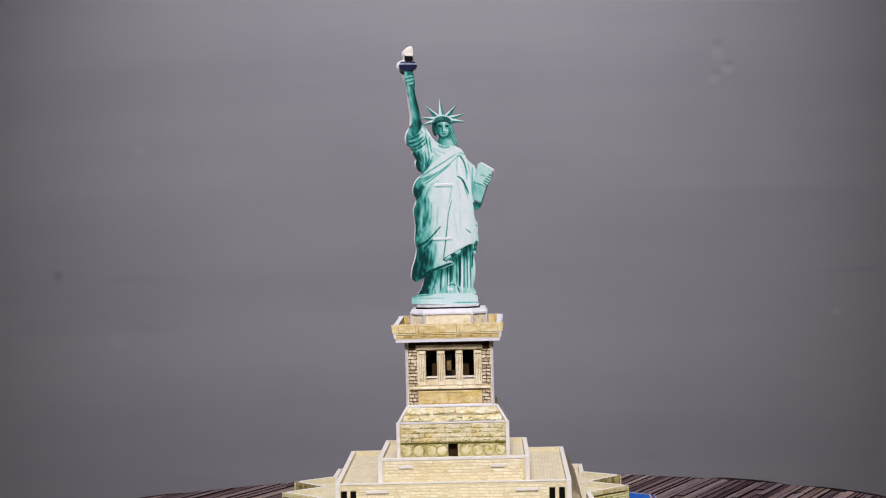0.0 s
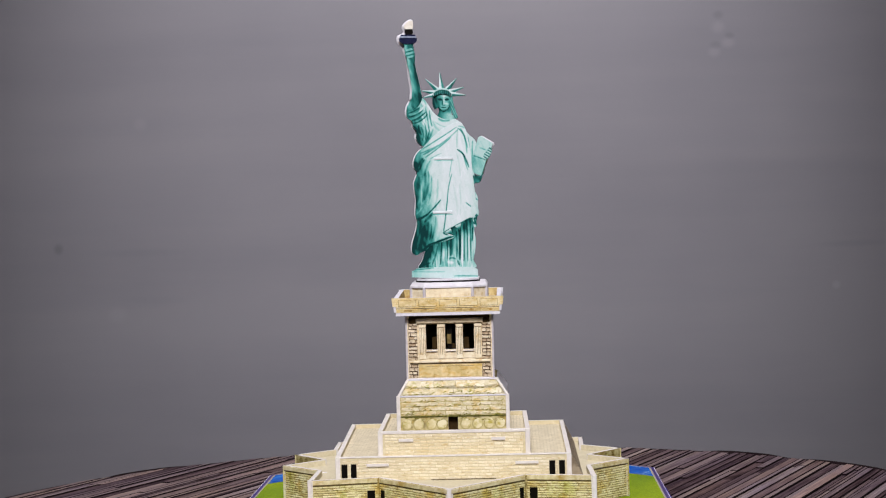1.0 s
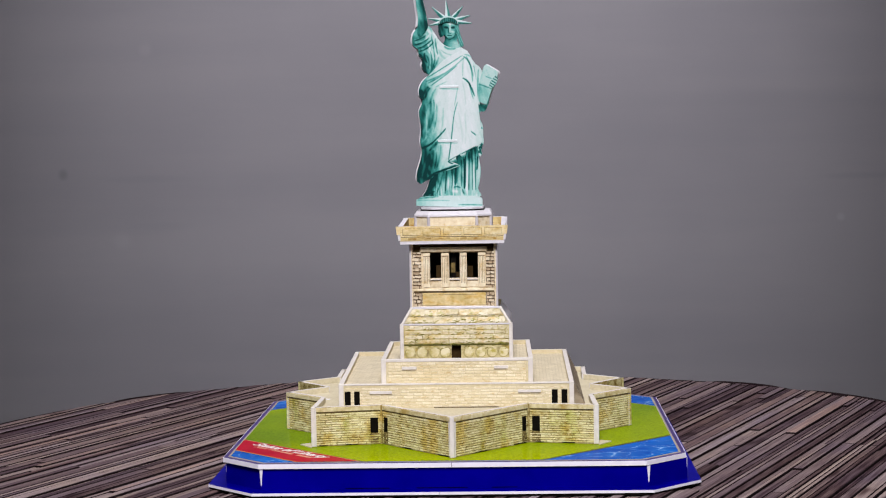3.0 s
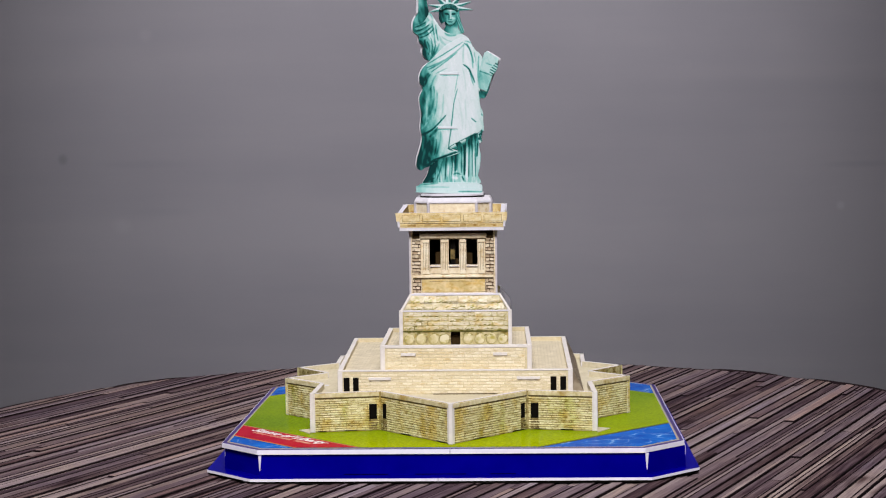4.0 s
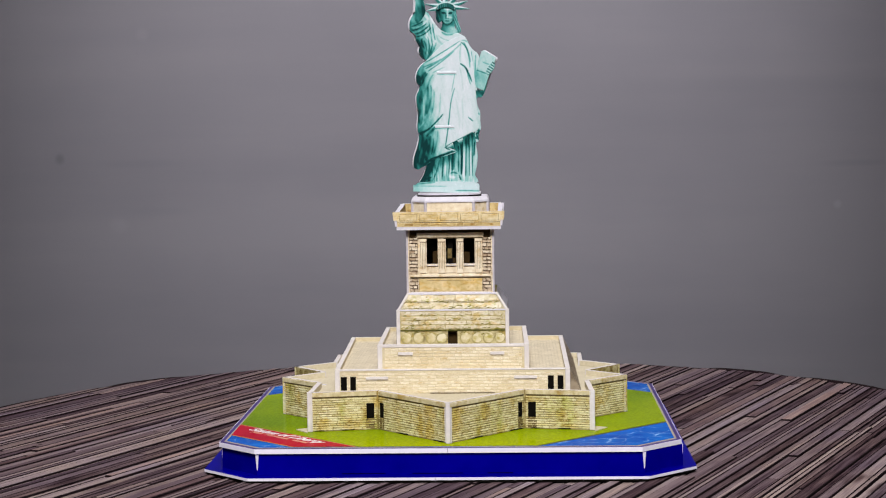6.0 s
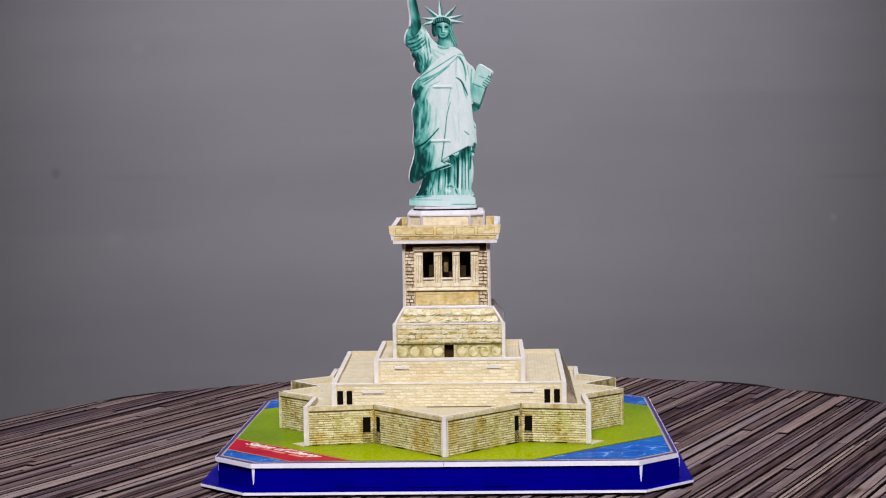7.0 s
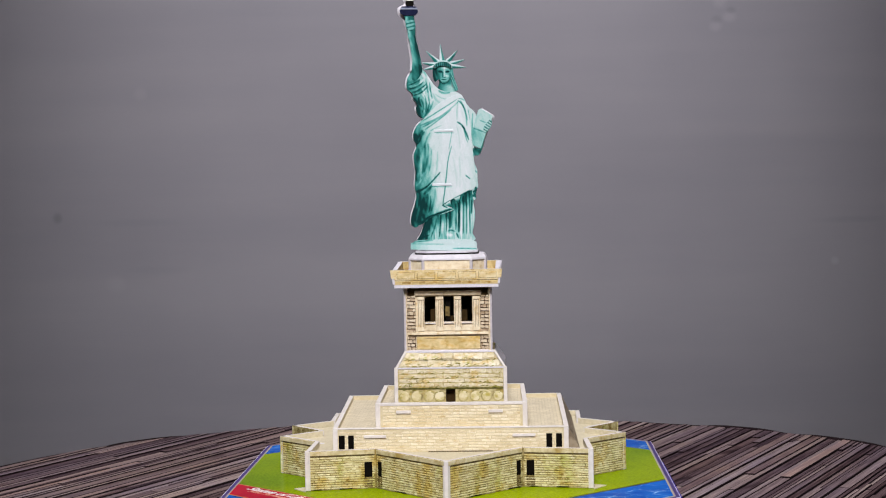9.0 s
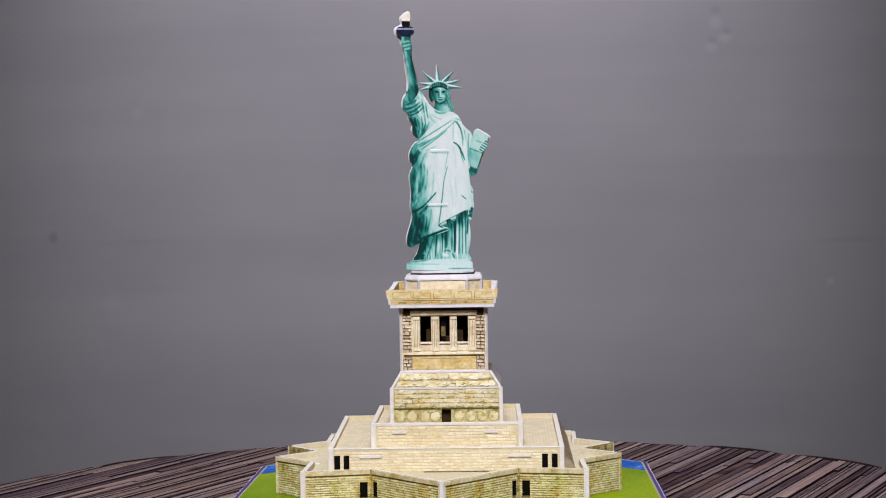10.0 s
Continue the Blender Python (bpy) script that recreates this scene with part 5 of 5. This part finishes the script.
    piece(bm, [(106, 178), (110, 164), (113, 150), (117, 142), (118, 124), (119, 110), (114, 104), (116, 92), (111, 88), (108, 110), (107, 140)], face - 0.00015, lambda u, v: 0.16 + strokes(u, v, CAPE) + 0.5 * groove(u, v, (110, 142, 117, 136, 1.2)) + 0.7 * groove(u, v, (110, 112, 119, 106, 2.2)) + 0.6 * groove(u, v, (112, 100, 116, 92, 2.4)) + 0.35 * groove(u, v, (112, 150, 114, 116, 1.2)))
    piece(bm, fore_cut, face - 0.0002, lambda u, v: 0.66 + 0.3 * groove(u, v, (113, 180, 122, 170, 3)) - 0.3 * groove(u, v, (118, 176, 124, 184, 1.4)))
    piece(bm, tablet_cut, face - 0.0006, lambda u, v: 0.19 + 0.10 * step01(216, 206, v + 0.45 * (u - 122)) + 0.38 * groove(u, v, (108, 215, 133, 206, 0.9)) + 0.30 * groove(u, v, (121, 228, 132, 224, 0.8)) + 0.10 * step01(118, 108, u), smooth=False)
    piece(bm, hand_cut, face - 0.0010, lambda u, v: 0.20 + 0.75 * np.clip(np.sin((u * 0.6 + v) * 1.2), 0, 1), step=0.9)
    for zig in ([(59, 79), (70, 86), (73, 75)], [(77, 90), (88, 95), (85, 82)]):
        piece(bm, zig, face - 0.0005, lambda u, v: 0.16 + 0.6 * step01(5, -4, v - 80 - 0.5 * (u - 70)), step=1.0, smooth=False)
    # crown: seven rays and the windowed band
    cu, cv = 55.0, 324.0
    for angle, reach in ((173, 37), (192, 35), (140, 39), (98, 37), (47, 36), (16, 39), (-4, 41)):
        a = radians(angle)
        d, w = (math.cos(a), math.sin(a)), 4.6
        tri = [(cu + 12 * d[0] - w * d[1], cv + 9 * d[1] + w * d[0]), (cu + 12 * d[0] + w * d[1], cv + 9 * d[1] - w * d[0]), (cu + reach * d[0] + 0.5 * d[1], cv + reach * d[1] - 0.5 * d[0]), (cu + reach * d[0] - 0.5 * d[1], cv + reach * d[1] + 0.5 * d[0])]
        piece(bm, tri, face + 0.0002, lambda u, v, a=a: 0.06 + 0.62 * step01(0.3, -0.5, ((u - cu) * -math.sin(a) + (v - cv) * math.cos(a)) * (1 if math.cos(a) > -0.2 else -1)), step=0.9, smooth=False)
    for squash, top, low, darkness in ((15, 18.5, 17.0, 0.12), (12.5, 17.0, 15.5, 0.0)):
        arc = [(cu + top * math.cos(radians(k)), cv - 6 + squash * math.sin(radians(k))) for k in range(24, 157, 12)] + [(cu + low * math.cos(radians(k)), cv - 10 + (squash - 3.5) * math.sin(radians(k))) for k in range(156, 23, -12)]
        piece(bm, arc, face - (0.0012 if darkness else 0.0015), (lambda u, v: 0.16 + 0.0 * u) if darkness else (lambda u, v: 0.45 + 0.54 * (np.sin(u * 1.75) > -0.35)), step=0.7, smooth=False)
    # torch: collar, gallery, neck and flame
    piece(bm, [(-12, 406), (-16, 414), (4, 414), (2, 406)], face - 0.0002, lambda u, v: 0.5 + 0.3 * step01(-8, 2, u), smooth=False)
    piece(bm, [(-15, 411), (-21, 415), (-22, 421), (10, 421), (9, 415), (3, 411)], face - 0.0006, None, inks=1, smooth=False)
    piece(bm, [(-21, 421.5), (-20.5, 424.5), (8.5, 424.5), (9, 421.5)], face - 0.0009, None, inks=2, smooth=False)
    piece(bm, [(-21, 422.5), (-18, 427), (7, 427), (9, 422.5)], face - 0.0006, None, inks=1, smooth=False)
    piece(bm, [(-9, 426), (-12, 431), (-11, 437), (2, 437), (3, 431), (0, 426)], face - 0.0003, None, inks=3, smooth=False)
    piece(bm, [(-10, 435), (-13, 440), (-12, 445), (-8, 449), (-3, 452), (2, 452), (3, 447), (3, 440), (1, 435)], face - 0.0002, None, inks=4)

    # bare back board, a little out of line with the front, and the cross boards whose tab ends show
    torch_back = [(-12, 404), (-25, 413), (-26, 425), (-15, 432), (-18, 441), (-14, 448), (-6, 454), (2, 453), (0, 427), (2, 419), (2, 408)]
    for cut, shift in ((cloak_cut, (-2.2, 0.5)), (bodice_cut, (-3.2, 0.8)), (arm_cut, (-4.2, 1.0)), (skirt_cut, (-1.0, 0.0)), (torch_back, (0.0, 0.0)), (tablet_cut, (2.2, 0.6))):
        piece(bm, [(u + shift[0], v + shift[1]) for u, v in cut], face + 0.0024, None, step=8.0, inks=0)
    for u0, u1, v in ((40, 74, 209), (38, 72, 114)):
        (x0, z), (x1, _) = on_board(u0, v), on_board(u1, v)
        box(bm, x0, x1, face - 0.0008, face + 0.0060, z - 0.0007, z + 0.0007, slot=0, bevel=0.0002)
    me = bpy.data.meshes.new("statue")
    bm.normal_update()
    bm.to_mesh(me)
    bm.free()
    for m in INKS + [FOAM, INK_NAVY, INK_GREY, INK_SHADE_BLACK, INK_FLAME]:
        me.materials.append(m)
    ob = new("statue", me)
    return tagged(ob, "mint-green printed foam-board statue with raised torch on its stand", "statue")


statue()


# ---- stones of the walls, each a piece of its own ----
for wall, m, length, holes, i in fort_walls:
    top = FORT_Z1 - FORT_Z0
    if i <= 3 or i >= 13:
        lay("coping", wall, m, 0.0006, length - 0.0006, top - 0.0024, top - 0.0001, 0.0023, [0.2], COPING, depth=0.0004, joint=0.00005, seed=90 + i)
        lay("coping_line", wall, m, 0.0006, length - 0.0006, top - 0.0030, top - 0.0024, 0.0006, [0.2], TAN_DARK, depth=0.00012, joint=0.00005, seed=90 + i)
        lay("brick", wall, m, 0.0007, length - 0.0007, 0.0003, top - 0.0030, 0.00116, [0.0032, 0.0052, 0.0040, 0.0026, 0.0061], BRICK_FORT, joint=0.00008, holes=holes, seed=i, ragged=0.34, rough=3, chip=0.12)
    # dark bricks paint the shadow below the doors
    for u0, u1, v0, v1 in holes:
        lay("stained_brick", wall, m, u0 - 0.0004, u1 + 0.0006, 0.0005, v0 - 0.0002, 0.00116, [0.0022, 0.0030], DEEP_BROWN, depth=0.00024, joint=0.00004, seed=200 + i, ragged=0.1, rough=2, chip=0.12)
    # black strips paint the shade in gaps along the wall foot
    if i in (0, 1, 15, 16):
        for f0, f1 in ((0.10, 0.22), (0.48, 0.66)) if i % 2 else ((0.30, 0.44), (0.80, 0.97)):
            lay("foot_gap", wall, m, length * f0, length * f1, 0.0001, 0.0006, 0.0005, [0.2], INK_SHADE_BLACK, depth=0.0003, joint=0.00005)
for (wall, m, length, holes), z in ((lower_walls[0], T1_Z1 - T1_Z0), (upper_walls[0], T2_Z1 - T2_Z0)):
    lay("brick", wall, m, 0.0035, length - 0.0035, 0.0002, z - 0.0016, 0.00150, [0.0032, 0.0046, 0.0038], BRICK_PALE, depth=0.0001, joint=0.00012, holes=holes, seed=31, ragged=0.18)
wall, m, length, door = plinth_front
lay("rubble_stone", wall, m, 0.0012, length - 0.0012, 0.0086, P_Z1 - P_Z0 - 0.0004, 0.0026, [0.0046, 0.0068, 0.0031, 0.0085, 0.0057], STONE_PALE, depth=0.0002, joint=0.00014, seed=5, ragged=0.26, rough=3)
slope = math.hypot(P_A - 0.0226, P_Z2 - P_Z1 - 0.0004)
sm = Matrix.Translation((P_X - P_A, -P_A, P_Z1 + 0.0004)) @ Matrix.Rotation(math.atan2(P_Z2 - P_Z1 - 0.0004, P_A - 0.0226), 4, "X")
for k, (f0, f1, inset) in enumerate(((0.03, 0.46, 0.0030), (0.46, 0.95, 0.0046))):
    lay("rubble_stone", slope_front, sm, inset, 2 * P_A - inset, slope * f0, slope * f1, slope * (f1 - f0), [0.0062, 0.0048, 0.0081, 0.0070], STONE_PALE, depth=0.0002, joint=0.00010, seed=60 + k, ragged=0.30, rough=4)
# mossy marks in the joints
moss_rng = random.Random(21)
moss_meshes = []
for k in range(5):
    bm = bmesh.new()
    bmesh.ops.create_icosphere(bm, subdivisions=1, radius=1.0)
    for v in bm.verts:
        v.co.x, v.co.y, v.co.z = v.co.x * moss_rng.uniform(0.6, 1.3), v.co.y * moss_rng.uniform(0.6, 1.2) + 0.5 * math.sin(2 * v.co.x), v.co.z
    me = bpy.data.meshes.new("moss_mark")
    bm.to_mesh(me)
    bm.free()
    me.materials.append(MOSS)
    moss_meshes.append(me)
for host, hm, rows, u0, u1, count in ((slope_front, sm, (slope * 0.08, slope * 0.20, slope * 0.46, slope * 0.52), 0.0045, 2 * P_A - 0.0045, 44), (wall, m, (0.0086, 0.0093, 0.0112, 0.0138, 0.0160), 0.0016, length - 0.0016, 64), (wall, m, (0.0006, 0.0064, 0.0074), 0.0020, length - 0.0016, 34)):
    for k in range(count):
        u = u0 + (u1 - u0) * (k + moss_rng.random()) / count
        if host == wall and abs(u - P_A) < 0.0040 and max(rows) < 0.008:
            continue
        ob = new("moss_mark", moss_meshes[k % 5])
        ob.matrix_world = hm @ Matrix.Translation((u, moss_rng.choice(rows) + moss_rng.uniform(-0.0004, 0.0004), 0.00030)) @ Matrix.Rotation(moss_rng.uniform(-0.5, 0.5), 4, "Z") @ Matrix.Diagonal((moss_rng.uniform(0.0005, 0.0013), moss_rng.uniform(0.00014, 0.00034), 0.00007, 1))
        ob.parent = host
run, high = 0.0056, T1_Z1 - 0.0006 - T1_Z0
ramp_m = Matrix.Translation((0.0645, T1_Y + 0.0012, T1_Z0)) @ Matrix(((0, -run / math.hypot(run, high), high / math.hypot(run, high), 0), (1, 0, 0, 0), (0, high / math.hypot(run, high), run / math.hypot(run, high), 0), (0, 0, 0, 1)))
lay("brick", side_slope, ramp_m, 0.0004, 0.1350, 0.0002, math.hypot(run, high) - 0.0003, 0.0015, [0.0060, 0.0046, 0.0072], BRICK_GREY, depth=0.0001, joint=0.0003, seed=32, ragged=0.3, rough=2)
wall, m, length = tower_walls[0]
for u0, u1 in ((0.0006, 0.0050), (length - 0.0050, length - 0.0006)):
    for v0, v1, k in ((0.0008, 0.0078, 8), (0.0098, 0.0310, 9)):
        lay("quoin_line", wall, m, u0 - 0.0001, u1 + 0.0001, v0, v1, v1 - v0, [0.2], QUOIN_JOINT, depth=0.0001, joint=0.0001, seed=k)
        lay("quoin", wall, m, u0, u1, v0, v1, 0.0018, [0.0022, 0.0034, 0.0028], QUOIN, depth=0.0003, joint=0.00016, seed=k, ragged=0.16, rough=4, chip=0.18)
z0, z1, lo, hi, cx = BALC
for k, (wall, m, length) in enumerate(balcony_walls):
    h = z1 - z0
    n = 5
    for j in range(n):
        c0 = 0.0005 + (length - 0.001) * j / n
        c1 = c0 + (length - 0.001) / n - 0.0014
        lay("block_line", wall, m, c0 + 0.00075, c1 + 0.00105, h * 0.37, h * 0.87, h * 0.50, [0.2], BLOCK_LINE, depth=0.0001, joint=0.0001, lean=hi - lo, height=h, seed=3)
        lay("parapet_block", wall, m, c0 + 0.0009, c1 + 0.0009, h * 0.39, h * 0.85, h * 0.46, [0.2], OCHRE, depth=0.0003, joint=0.0001, lean=hi - lo, height=h, seed=3)
    lay("band_line", wall, m, 0.0003, length - 0.0003, h * 0.25, h * 0.31, h * 0.06, [0.2], TAN_DARK, depth=0.0001, joint=0.0001, lean=hi - lo, height=h)
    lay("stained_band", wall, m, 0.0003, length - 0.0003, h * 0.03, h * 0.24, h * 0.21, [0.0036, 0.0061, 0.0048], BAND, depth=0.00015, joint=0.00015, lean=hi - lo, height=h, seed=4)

# ---- strips of the table top ----
rng = random.Random(11)
s = -TABLE_R + 0.001
while s < TABLE_R - 0.002:
    w = rng.choice((0.0029, 0.0035, 0.0041, 0.0047, 0.0055, 0.0066))
    end = min(s + w, TABLE_R - 0.001)
    l = -TABLE_R - rng.random() * 0.15
    while l < TABLE_R:
        n = rng.uniform(0.14, 0.42)
        strip(table_top, s + 0.00032, end - 0.00032, l + 0.0003, l + n - 0.0003, rng.random() ** 2 * 0.0010)
        l += n
    s += w
# the strips along the near rim, too many to be parts
me = bpy.data.meshes.new("plank_row")
me.from_pydata(REST["points"], [], REST["faces"])
me.polygons.foreach_set("material_index", REST["slots"])
me.materials.append(WOOD)
me.materials.append(WOOD_GAP)
tagged(adopt(new("plank_row", me), table_top), kind="stuff")
